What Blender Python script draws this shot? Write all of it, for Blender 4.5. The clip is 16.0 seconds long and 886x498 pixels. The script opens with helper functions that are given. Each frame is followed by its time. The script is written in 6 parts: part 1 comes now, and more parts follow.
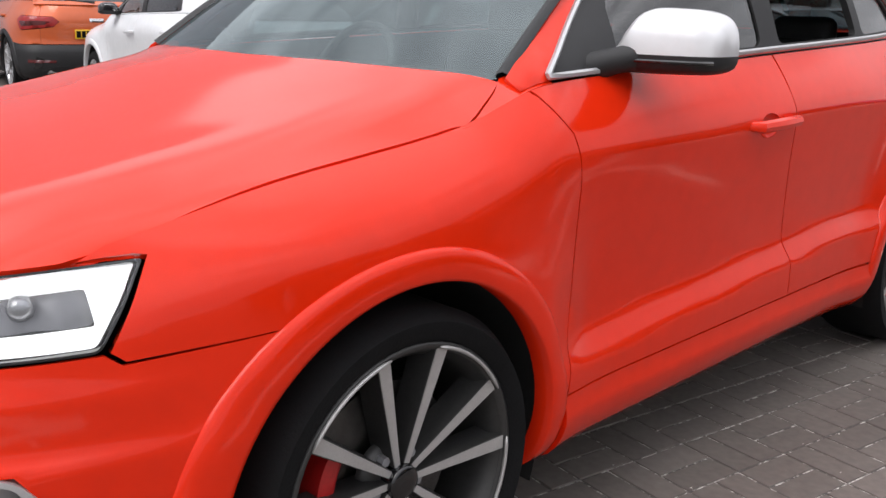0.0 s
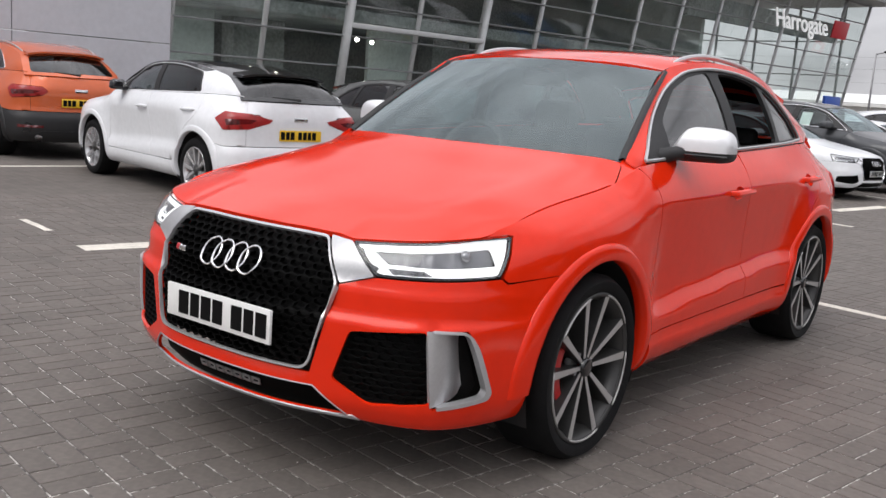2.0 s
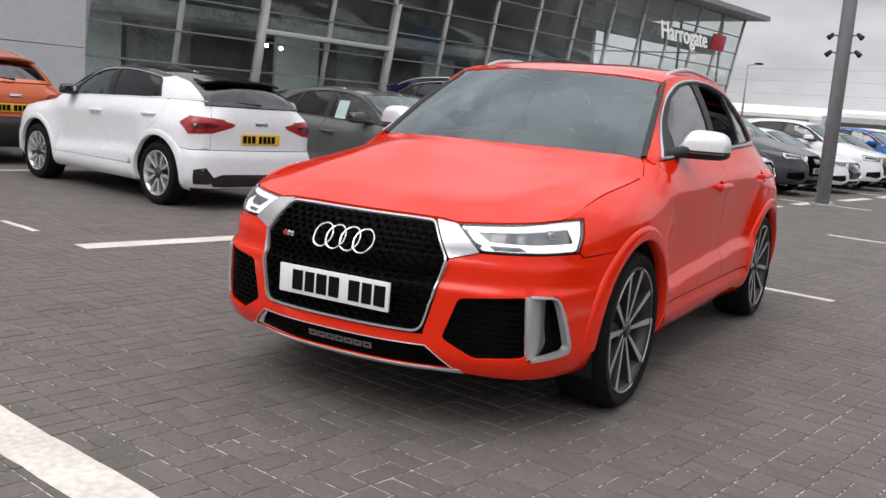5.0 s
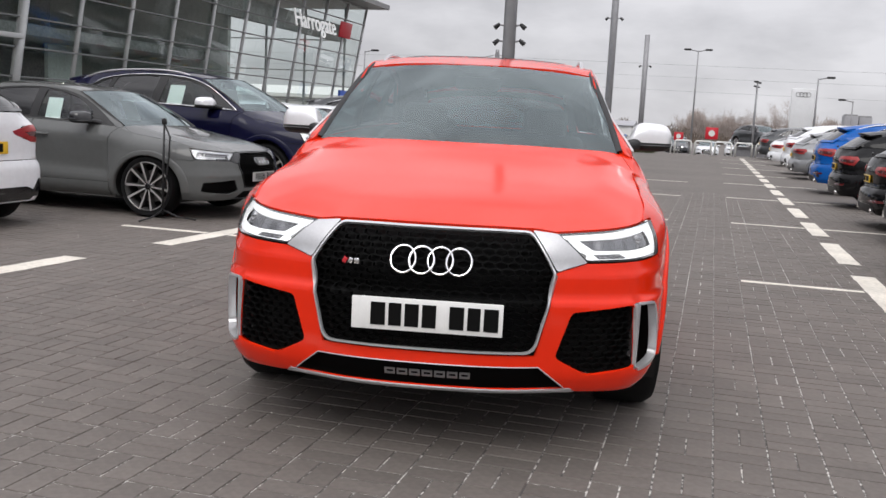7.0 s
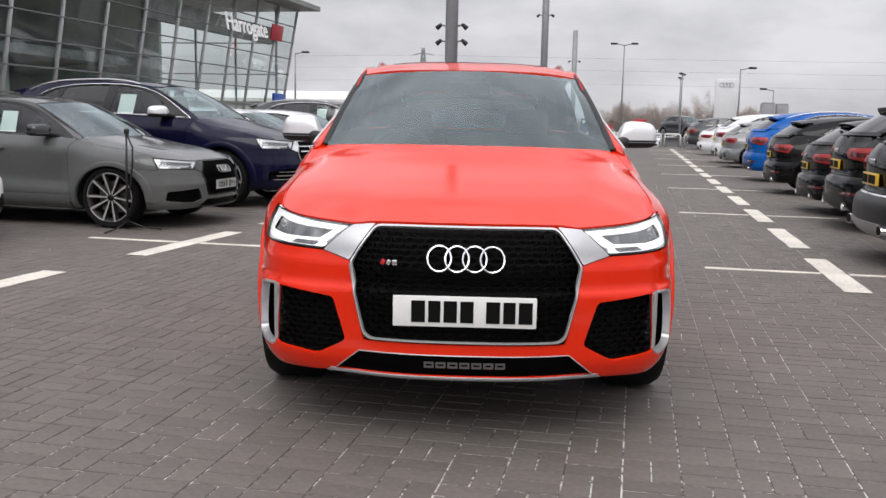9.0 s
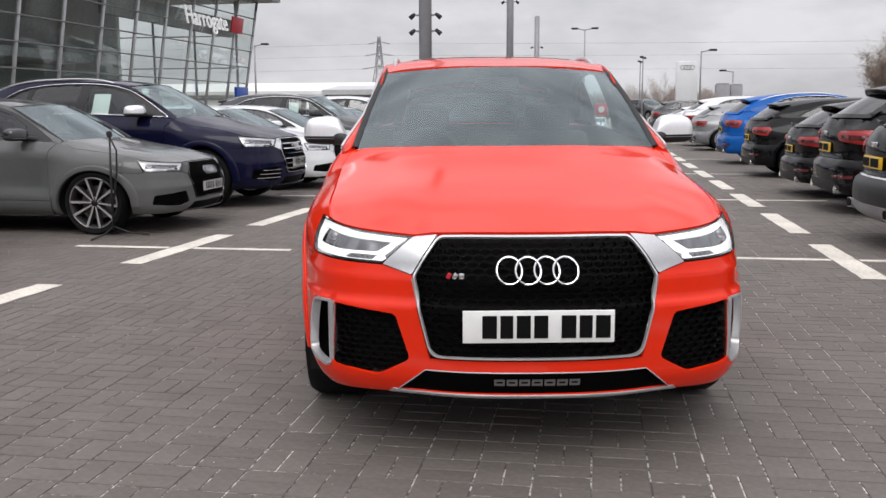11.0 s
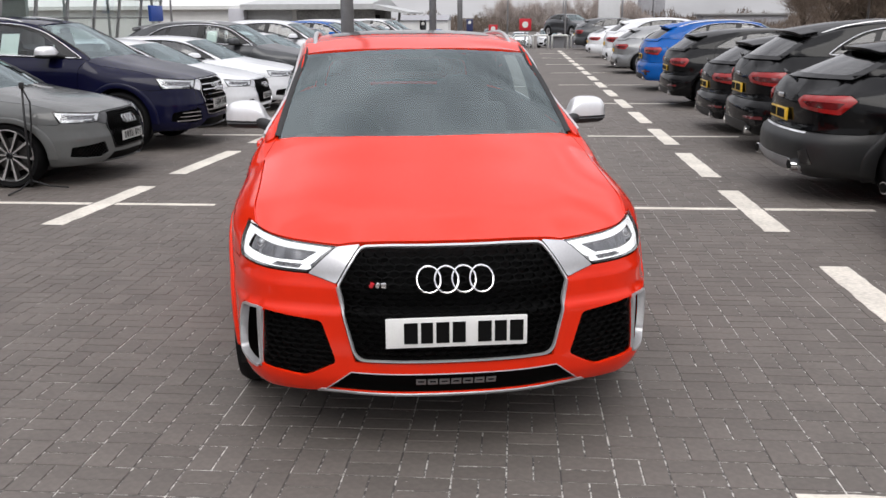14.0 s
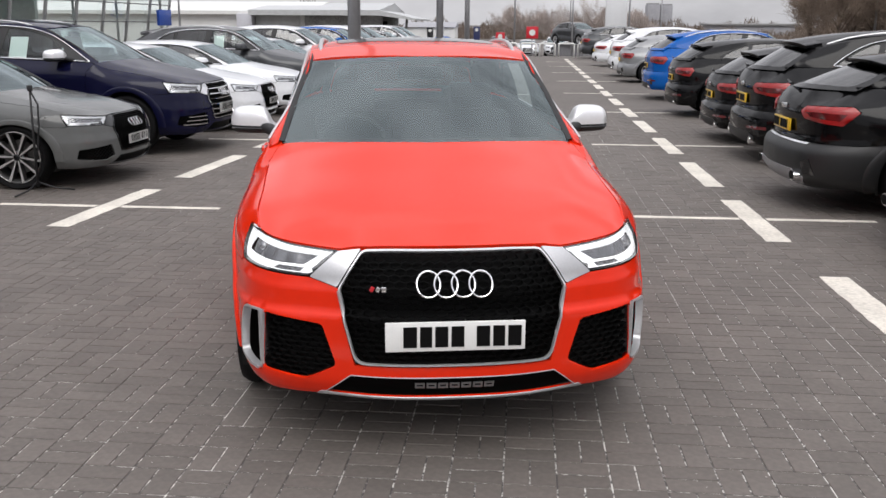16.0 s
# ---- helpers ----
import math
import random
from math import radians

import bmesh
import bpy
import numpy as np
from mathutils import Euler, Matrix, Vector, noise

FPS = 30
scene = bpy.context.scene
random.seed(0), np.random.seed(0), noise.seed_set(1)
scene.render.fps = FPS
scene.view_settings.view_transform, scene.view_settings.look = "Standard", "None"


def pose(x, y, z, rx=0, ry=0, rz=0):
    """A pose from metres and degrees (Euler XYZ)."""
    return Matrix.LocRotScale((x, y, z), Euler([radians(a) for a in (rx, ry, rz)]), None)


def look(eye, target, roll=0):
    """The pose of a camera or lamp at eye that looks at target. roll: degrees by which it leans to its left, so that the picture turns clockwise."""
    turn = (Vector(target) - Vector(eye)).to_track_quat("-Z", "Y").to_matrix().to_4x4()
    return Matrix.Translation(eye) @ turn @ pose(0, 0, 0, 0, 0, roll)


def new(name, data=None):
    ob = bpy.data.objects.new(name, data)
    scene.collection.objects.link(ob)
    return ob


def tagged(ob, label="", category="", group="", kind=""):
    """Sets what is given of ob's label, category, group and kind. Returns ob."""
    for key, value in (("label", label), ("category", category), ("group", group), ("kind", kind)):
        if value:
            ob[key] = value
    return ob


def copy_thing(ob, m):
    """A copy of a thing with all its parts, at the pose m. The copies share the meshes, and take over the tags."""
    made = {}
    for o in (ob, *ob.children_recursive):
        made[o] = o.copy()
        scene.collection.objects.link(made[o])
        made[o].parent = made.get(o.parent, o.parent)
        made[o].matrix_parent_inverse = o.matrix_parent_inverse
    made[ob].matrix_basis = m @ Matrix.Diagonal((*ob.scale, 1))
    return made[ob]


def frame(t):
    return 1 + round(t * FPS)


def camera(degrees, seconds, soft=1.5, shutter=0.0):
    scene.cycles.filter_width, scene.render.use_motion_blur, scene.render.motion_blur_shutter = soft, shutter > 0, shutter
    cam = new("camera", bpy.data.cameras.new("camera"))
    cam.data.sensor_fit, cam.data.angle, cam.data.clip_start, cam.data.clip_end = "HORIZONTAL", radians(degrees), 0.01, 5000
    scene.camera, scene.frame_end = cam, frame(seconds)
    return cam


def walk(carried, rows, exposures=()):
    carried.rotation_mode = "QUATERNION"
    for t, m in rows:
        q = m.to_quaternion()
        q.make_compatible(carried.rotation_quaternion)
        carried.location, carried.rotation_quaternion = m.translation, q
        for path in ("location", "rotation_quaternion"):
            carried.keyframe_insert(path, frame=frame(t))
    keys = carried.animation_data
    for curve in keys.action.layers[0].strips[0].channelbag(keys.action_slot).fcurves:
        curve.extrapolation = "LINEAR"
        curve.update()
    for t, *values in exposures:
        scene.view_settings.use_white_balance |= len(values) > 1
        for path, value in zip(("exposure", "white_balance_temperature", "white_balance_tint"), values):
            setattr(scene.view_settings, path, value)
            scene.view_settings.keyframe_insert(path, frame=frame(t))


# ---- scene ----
cam = camera(51.0, 16.0)
PATH = [
    (0, (2.022, -0.158, 1.218), (0.659, 1.214, 0.708), 1.4),
    (0.5, (2.173, -0.667, 1.189), (0.853, 0.759, 0.715), 2.9),
    (1, (2.269, -1.188, 1.233), (1.013, 0.321, 0.852), 4.0),
    (1.5, (2.289, -1.664, 1.269), (1.102, -0.092, 0.923), 3.8),
    (2, (2.378, -2.017, 1.294), (1.194, -0.441, 0.958), 4.2),
    (2.5, (2.312, -2.303, 1.303), (1.174, -0.692, 0.968), 4.2),
    (3, (2.3, -2.5, 1.33), (1.196, -0.865, 1.007), 4.5),
    (3.2, (2.34, -2.552, 1.309), (1.233, -0.915, 1.001), 4.8),
    (5.3, (1.957, -2.993, 1.24), (1.055, -1.235, 0.936), 4.4),
    (5.5, (1.801, -3.033, 1.24), (0.977, -1.236, 0.937), 4.4),
    (6, (1.282, -3.038, 1.214), (0.67, -1.158, 0.913), 3.7),
    (6.2, (1.073, -3.049, 1.213), (0.556, -1.14, 0.909), 3.7),
    (6.5, (0.76, -3.128, 1.189), (0.384, -1.186, 0.895), 3.6),
    (7, (0.347, -3.163, 1.192), (0.154, -1.192, 0.914), 2.9),
    (7.5, (0.113, -3.124, 1.203), (0.005, -1.145, 0.939), 1.6),
    (8, (0.037, -3.243, 1.205), (-0.032, -1.262, 0.941), 1.5),
    (8.5, (0.016, -3.349, 1.21), (-0.035, -1.369, 0.931), 1.8),
    (9, (-0.003, -3.375, 1.21), (-0.051, -1.395, 0.934), 1.2),
    (9.5, (-0.013, -3.369, 1.207), (-0.059, -1.389, 0.932), 1.3),
    (9.7, (-0.04, -3.3, 1.231), (-0.084, -1.32, 0.953), 1.3),
    (11.8, (-0.496, -3.161, 1.293), (-0.379, -1.193, 0.96), -0.4),
    (12, (-0.495, -3.18, 1.317), (-0.352, -1.216, 0.97), 0.0),
    (12.5, (-0.461, -3.219, 1.431), (-0.256, -1.271, 1.027), 0.3),
    (13, (-0.404, -3.229, 1.527), (-0.185, -1.291, 1.082), 0.0),
    (13.5, (-0.373, -3.245, 1.597), (-0.171, -1.311, 1.129), 0.5),
    (14, (-0.365, -3.276, 1.637), (-0.175, -1.345, 1.153), -0.3),
    (14.5, (-0.361, -3.294, 1.644), (-0.175, -1.365, 1.15), 0.0),
    (15, (-0.356, -3.304, 1.638), (-0.16, -1.373, 1.154), 0.4),
    (15.5, (-0.35, -3.304, 1.637), (-0.159, -1.371, 1.162), 0.7),
    (16, (-0.351, -3.318, 1.642), (-0.171, -1.383, 1.172), 0.3),
]
walk(cam, [(t, look(eye, target, roll)) for t, eye, target, roll in PATH], [(0, .22), (0.5, .17), (1.0, .05), (1.5, -.10), (2.0, .0), (2.5, .09), (3.2, .09), (5.3, -.06), (6.0, -.07), (7.0, -.02), (9.7, -.03), (12, -.02), (16, -.03)])

# ---- world and light ----
SUN_EL, SUN_ROT = radians(50), radians(184)
world = bpy.data.worlds.new("overcast")
scene.world = world
world.use_nodes = True
wn, wl = world.node_tree.nodes, world.node_tree.links
wn.clear()
w_out = wn.new("ShaderNodeOutputWorld")
w_bg = wn.new("ShaderNodeBackground")
w_sky = wn.new("ShaderNodeTexSky")
w_sky.sky_type, w_sky.sun_disc, w_sky.sun_elevation, w_sky.sun_rotation = "NISHITA", False, SUN_EL, SUN_ROT
w_tc = wn.new("ShaderNodeTexCoord")
w_map = wn.new("ShaderNodeMapping")
w_map.inputs["Scale"].default_value = (1.0, 1.0, 2.6)
w_map.inputs["Rotation"].default_value = (0, 0, radians(205))
w_noise = wn.new("ShaderNodeTexNoise")
w_noise.inputs["Scale"].default_value, w_noise.inputs["Detail"].default_value, w_noise.inputs["Roughness"].default_value = 2.4, 8.0, 0.56
w_ramp = wn.new("ShaderNodeValToRGB")
w_ramp.color_ramp.elements[0].position, w_ramp.color_ramp.elements[0].color = 0.36, (3.65, 3.62, 3.86, 1)
w_ramp.color_ramp.elements[1].position, w_ramp.color_ramp.elements[1].color = 0.62, (6.75, 6.68, 7.0, 1)
w_mix = wn.new("ShaderNodeMix")
w_mix.data_type = "RGBA"
w_mix.inputs["Factor"].default_value = 0.96
wl.new(w_tc.outputs["Generated"], w_map.inputs["Vector"])
wl.new(w_map.outputs["Vector"], w_noise.inputs["Vector"])
wl.new(w_noise.outputs["Fac"], w_ramp.inputs["Fac"])
wl.new(w_sky.outputs["Color"], w_mix.inputs["A"])
wl.new(w_ramp.outputs["Color"], w_mix.inputs["B"])
# an overcast sky is three times as bright overhead as at the horizon
w_sep = wn.new("ShaderNodeSeparateXYZ")
w_up = wn.new("ShaderNodeMapRange")
w_up.inputs["From Min"].default_value = 0.20
w_up.inputs["To Min"].default_value, w_up.inputs["To Max"].default_value = 1.18, 3.30
w_scale = wn.new("ShaderNodeVectorMath")
w_scale.operation = "SCALE"
wl.new(w_tc.outputs["Generated"], w_sep.inputs["Vector"])
wl.new(w_sep.outputs["Z"], w_up.inputs["Value"])
wl.new(w_mix.outputs["Result"], w_scale.inputs[0])
wl.new(w_up.outputs["Result"], w_scale.inputs["Scale"])
wl.new(w_scale.outputs["Vector"], w_bg.inputs["Color"])
wl.new(w_bg.outputs["Background"], w_out.inputs["Surface"])
w_bg.inputs["Strength"].default_value = 0.1
sun_data = bpy.data.lights.new("sun", "SUN")
sun_data.energy, sun_data.angle, sun_data.color = 1.25, radians(40), (1.0, 0.97, 0.93)
sun = new("sun", sun_data)
sun.matrix_world = look((30 * math.sin(SUN_ROT) * math.cos(SUN_EL), 30 * math.cos(SUN_ROT) * math.cos(SUN_EL), 30 * math.sin(SUN_EL)), (0, 0, 0))
scene.view_settings.exposure = 0.0

# ---- materials ----
def material(name, base, rough=0.5, metal=0.0, noise_scale=0.0, amount=0.15, bump=0.0, coat=0.0, emit=None, power=0.0, spread=0.0, fine=0.0, specular=0.5):
    """A principled material; its colour varies at two scales by noise, and by object where spread is given."""
    m = bpy.data.materials.new(name)
    m.use_nodes = True
    nt = m.node_tree
    p = nt.nodes["Principled BSDF"]
    p.inputs["Base Color"].default_value = (*base, 1)
    p.inputs["Roughness"].default_value, p.inputs["Metallic"].default_value = rough, metal
    p.inputs["Specular IOR Level"].default_value = specular
    p.inputs["Coat Weight"].default_value, p.inputs["Coat Roughness"].default_value = coat, 0.03
    if emit:
        p.inputs["Emission Color"].default_value, p.inputs["Emission Strength"].default_value = (*emit, 1), power
    if noise_scale:
        tc = nt.nodes.new("ShaderNodeTexCoord")
        big = nt.nodes.new("ShaderNodeTexNoise")
        big.inputs["Scale"].default_value, big.inputs["Detail"].default_value = noise_scale, 5.0
        small = nt.nodes.new("ShaderNodeTexNoise")
        small.inputs["Scale"].default_value, small.inputs["Detail"].default_value = noise_scale * 14, 4.0
        add = nt.nodes.new("ShaderNodeMath")
        add.operation = "ADD"
        hsv = nt.nodes.new("ShaderNodeHueSaturation")
        hsv.inputs["Color"].default_value = (*base, 1)
        rng = nt.nodes.new("ShaderNodeMapRange")
        rng.inputs["From Min"].default_value, rng.inputs["From Max"].default_value = 0.6, 1.4
        rng.inputs["To Min"].default_value, rng.inputs["To Max"].default_value = 1 - amount * 2, 1 + amount * 2
        nt.links.new(tc.outputs["Object"], big.inputs["Vector"])
        nt.links.new(tc.outputs["Object"], small.inputs["Vector"])
        nt.links.new(big.outputs["Fac"], add.inputs[0])
        nt.links.new(small.outputs["Fac"], add.inputs[1])
        nt.links.new(add.outputs[0], rng.inputs["Value"])
        value = rng.outputs["Result"]
        if spread:
            info = nt.nodes.new("ShaderNodeObjectInfo")
            geo = nt.nodes.new("ShaderNodeNewGeometry")
            both = nt.nodes.new("ShaderNodeMath")
            both.operation = "ADD"
            frac = nt.nodes.new("ShaderNodeMath")
            frac.operation = "FRACT"
            sp = nt.nodes.new("ShaderNodeMapRange")
            sp.inputs["To Min"].default_value, sp.inputs["To Max"].default_value = 1 - spread, 1 + spread
            mul = nt.nodes.new("ShaderNodeMath")
            mul.operation = "MULTIPLY"
            nt.links.new(info.outputs["Random"], both.inputs[0])
            nt.links.new(geo.outputs["Random Per Island"], both.inputs[1])
            nt.links.new(both.outputs[0], frac.inputs[0])
            nt.links.new(frac.outputs[0], sp.inputs["Value"])
            nt.links.new(value, mul.inputs[0])
            nt.links.new(sp.outputs["Result"], mul.inputs[1])
            value = mul.outputs[0]
        nt.links.new(value, hsv.inputs["Value"])
        nt.links.new(hsv.outputs["Color"], p.inputs["Base Color"])
        if bump:
            b = nt.nodes.new("ShaderNodeBump")
            b.inputs["Strength"].default_value, b.inputs["Distance"].default_value = bump, fine or 0.004
            nt.links.new(small.outputs["Fac"], b.inputs["Height"])
            nt.links.new(b.outputs["Normal"], p.inputs["Normal"])
    return m


def paint(name, base, metal=0.0, lacquer=1.0, ior=1.45):
    """Car paint under clear lacquer, with a faint film of dust and an orange-peel ripple."""
    m = material(name, base, 0.38 if metal else 0.5, metal * 0.6, 1.3, 0.03, 0.0, lacquer)
    nt = m.node_tree
    p = nt.nodes["Principled BSDF"]
    tc = nt.nodes.new("ShaderNodeTexCoord")
    n = nt.nodes.new("ShaderNodeTexNoise")
    n.inputs["Scale"].default_value, n.inputs["Detail"].default_value = 2.2, 6.0
    r = nt.nodes.new("ShaderNodeMapRange")
    r.inputs["To Min"].default_value, r.inputs["To Max"].default_value = 0.05, 0.13
    p.inputs["Specular IOR Level"].default_value = 0.4 if metal else 0.0
    p.inputs["Coat IOR"].default_value = ior
    nt.links.new(tc.outputs["Object"], n.inputs["Vector"])
    nt.links.new(n.outputs["Fac"], r.inputs["Value"])
    nt.links.new(r.outputs["Result"], p.inputs["Coat Roughness"])
    return m


def glass(name, tint, gloss=0.02, ior=1.6, sheen=(1.0, 1.0, 1.0)):
    """A tinted pane: what is behind it shows through its tint, and the sky mirrors in it by Fresnel."""
    m = bpy.data.materials.new(name)
    m.use_nodes = True
    nt = m.node_tree
    nt.nodes.clear()
    out = nt.nodes.new("ShaderNodeOutputMaterial")
    mix = nt.nodes.new("ShaderNodeMixShader")
    clear = nt.nodes.new("ShaderNodeBsdfTransparent")
    clear.inputs["Color"].default_value = (*tint, 1)
    shine = nt.nodes.new("ShaderNodeBsdfGlossy")
    shine.inputs["Roughness"].default_value = gloss
    shine.inputs["Color"].default_value = (*sheen, 1)
    lw = nt.nodes.new("ShaderNodeLayerWeight")
    lw.inputs["Blend"].default_value = 0.5
    power = nt.nodes.new("ShaderNodeMath")
    power.operation, power.inputs[1].default_value = "POWER", 4.0
    rng = nt.nodes.new("ShaderNodeMapRange")
    rng.inputs["To Min"].default_value, rng.inputs["To Max"].default_value = ((ior - 1) / (ior + 1)) ** 2, 1.0
    nt.links.new(lw.outputs["Facing"], power.inputs[0])
    nt.links.new(power.outputs[0], rng.inputs["Value"])
    nt.links.new(rng.outputs["Result"], mix.inputs["Fac"])
    nt.links.new(clear.outputs["BSDF"], mix.inputs[1])
    nt.links.new(shine.outputs["BSDF"], mix.inputs[2])
    nt.links.new(mix.outputs["Shader"], out.inputs["Surface"])
    return m


RED = paint("red_paint", (0.74, 0.024, 0.0040), ior=1.40)
WHITE = paint("white_paint", (0.76, 0.77, 0.79), ior=1.33)
ORANGE = paint("orange_paint", (0.60, 0.11, 0.025), 0.3)
GREY = paint("grey_paint", (0.100, 0.103, 0.101))
NAVY = paint("navy_paint", (0.0055, 0.006, 0.026), 0.0, 0.9, 1.36)
DARK = paint("dark_grey_paint", (0.040, 0.043, 0.047), 0.4, 0.7)
BLACK = paint("black_paint", (0.004, 0.004, 0.0045), 0.0, 0.8, 1.38)
BLUE = paint("blue_paint", (0.004, 0.095, 0.38), 0.0, 0.8, 1.38)
SILVER = paint("silver_paint", (0.23, 0.235, 0.24), 0.7)
PLUM = paint("plum_paint", (0.030, 0.018, 0.028), 0.4)
PLASTIC = material("black_plastic", (0.012, 0.012, 0.013), 0.55, 0, 30, 0.1, 0.1)
GLOSSBLACK = material("gloss_black", (0.006, 0.006, 0.007), 0.12, 0, 4, 0.1, coat=0.6)
BUMPERGREY = material("grey_bumper_plastic", (0.009, 0.0094, 0.010), 0.45, 0, 20, 0.1, 0.1)
MESHBLACK = material("mesh_black", (0.002, 0.002, 0.002), 0.6, 0, 8, 0.1, specular=0.06)
RUBBER = material("rubber", (0.005, 0.005, 0.0055), 0.8, 0, 12, 0.2, 0.25, specular=0.2)
ALU = material("satin_aluminium", (0.54, 0.54, 0.55), 0.32, 0.6, 8, 0.04, 0.04)
CHROME = material("chrome", (0.80, 0.80, 0.81), 0.10, 1.0, 5, 0.02)
MIRRORCAP = material("silver_cap", (0.86, 0.86, 0.87), 0.30, 0.60, 3, 0.02, coat=0.4)
RIM_DARK = material("titanium_rim", (0.060, 0.059, 0.058), 0.40, 0.55, 9, 0.08, 0.05)
RIM_FACE = material("turned_rim_face", (0.50, 0.49, 0.48), 0.34, 0.5, 20, 0.06, 0.05)
RIM_SILVER = material("silver_rim", (0.66, 0.66, 0.67), 0.26, 0.7, 9, 0.06)
DISC = material("brake_disc", (0.14, 0.135, 0.13), 0.42, 0.9, 40, 0.12, 0.1)
CALIPER = material("red_caliper", (0.45, 0.012, 0.012), 0.35, 0, 10, 0.08, coat=0.4)
TRIM = material("interior_trim", (0.022, 0.022, 0.024), 0.75, 0, 20, 0.12, 0.2)
LEATHER = material("seat_leather", (0.035, 0.034, 0.034), 0.55, 0, 25, 0.15, 0.2)
LINER = material("wheel_liner", (0.006, 0.006, 0.006), 0.9, 0, 15, 0.1, 0.2)
SCREEN = glass("windscreen_glass", (0.52, 0.64, 0.64), 0.02, 1.95, (0.86, 0.98, 1.0))
PRIVACY = glass("privacy_glass", (0.10, 0.11, 0.115), 0.02, 1.7)
SIDEGLASS = glass("side_glass", (0.27, 0.32, 0.32), 0.02, 2.0)
CARDGLASS = glass("clear_side_glass", (0.72, 0.78, 0.77), 0.02, 1.6)
LENS = glass("lamp_lens", (0.90, 0.91, 0.92))
REDLENS = material("red_lamp_lens", (0.31, 0.008, 0.008), 0.3, 0, 30, 0.15, coat=.3)
DARKRED = material("dark_red_lens", (0.10, 0.008, 0.010), 0.15, 0, 20, 0.1, coat=1.0)
DRL = material("led_strip", (0.9, 0.9, 0.9), 0.3, 0, 20, 0.02, emit=(1.0, 1.0, 1.0), power=0.75)
DRL_DIM = material("dim_led_strip", (0.62, 0.63, 0.65), 0.3, 0.2, 20, 0.05, emit=(1.0, 1.0, 1.0), power=0.10)
MARK = material("embossed_mark", (0.20, 0.20, 0.20), 0.5, 0.2, 20, 0.1)
BEZEL = material("lamp_bezel", (0.17, 0.17, 0.18), 0.3, 0.5, 25, 0.25)
REFLECTOR = material("lamp_reflector", (0.33, 0.33, 0.34), 0.25, 0.9, 25, 0.2)
PLATE_W = material("white_plate", (0.80, 0.80, 0.78), 0.35, 0, 20, 0.03, coat=0.3)
PLATE_Y = material("yellow_plate", (0.78, 0.48, 0.02), 0.35, 0, 20, 0.03, coat=0.3)
INK = material("black_ink", (0.004, 0.004, 0.004), 0.6, 0, 40, 0.1, specular=0.1)
BADGE_RED = material("red_enamel", (0.50, 0.01, 0.02), 0.3, 0, 20, 0.05, coat=0.5)
PAPER = material("paper", (0.70, 0.80, 0.76), 0.8, 0, 6, 0.03)
GALV = material("galvanised_steel", (0.29, 0.29, 0.30), 0.5, 0.3, 6, 0.08, 0.1)
TRANSOM = material("dark_transom", (0.20, 0.205, 0.205), 0.45, 0.2, 4, 0.06, 0.05)
MULLION = material("grey_mullion", (0.52, 0.53, 0.53), 0.45, 0.2, 4, 0.06, 0.05)
CLADDING = material("grey_cladding", (0.54, 0.54, 0.575), 0.45, 0.2, 0.7, 0.04, 0.03)
ROOFMETAL = material("roof_metal", (0.26, 0.26, 0.26), 0.5, 0.3, 1.5, 0.06, 0.05)
WALLWHITE = material("white_wall", (0.72, 0.72, 0.70), 0.7, 0, 1.2, 0.05, 0.1)
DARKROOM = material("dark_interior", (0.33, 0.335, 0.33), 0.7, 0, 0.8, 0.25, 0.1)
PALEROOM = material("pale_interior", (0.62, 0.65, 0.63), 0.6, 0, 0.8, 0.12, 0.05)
FACADE = glass("facade_glass", (0.80, 0.87, 0.85), 0.01, 1.55)
LAMPLIT = material("showroom_lamp", (1, 0.95, 0.85), 0.4, 0, 5, 0.02, emit=(1.0, 0.92, 0.78), power=22.0)
SIGNWHITE = material("sign_white", (0.85, 0.85, 0.85), 0.4, 0, 6, 0.03, emit=(1, 1, 1), power=0.35)
SIGNRED = material("sign_red", (0.55, 0.015, 0.03), 0.4, 0, 6, 0.05)
SIGNNAVY = material("sign_navy", (0.012, 0.02, 0.09), 0.35, 0, 6, 0.05, coat=0.4)
SIGNBLUE = material("sign_blue", (0.02, 0.08, 0.40), 0.4, 0, 6, 0.05)
TOTEM = material("totem_grey", (0.68, 0.69, 0.70), 0.45, 0.2, 1.5, 0.05)
WHITELINE = material("road_paint", (0.64, 0.60, 0.53), 0.75, 0, 2.2, 0.16, 0.5, fine=0.003)
PAVER = material("grey_paver", (0.125, 0.109, 0.097), 0.74, 0, 2.6, 0.12, 0.3, spread=0.09, fine=0.003)
GRIT = material("pale_grit", (0.60, 0.58, 0.54), 0.85, 0, 9, 0.2)
BARK = material("bark", (0.14, 0.105, 0.080), 0.9, 0, 6, 0.25, 0.3)
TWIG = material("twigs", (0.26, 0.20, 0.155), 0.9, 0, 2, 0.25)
# far twigs and trunks: the haze of the air is mixed into the colour
HAZED_TWIG = material("hazed_far_twigs", (0.40, 0.345, 0.315), 0.9, 0, 0.3, 0.2)
HEDGE = material("winter_hedge", (0.16, 0.125, 0.10), 0.9, 0, 1.2, 0.3)
SHRUB = material("green_shrub", (0.075, 0.085, 0.04), 0.85, 0, 3, 0.3)
BRICKFAR = material("far_concrete", (0.34, 0.34, 0.36), 0.8, 0, 0.2, 0.08)


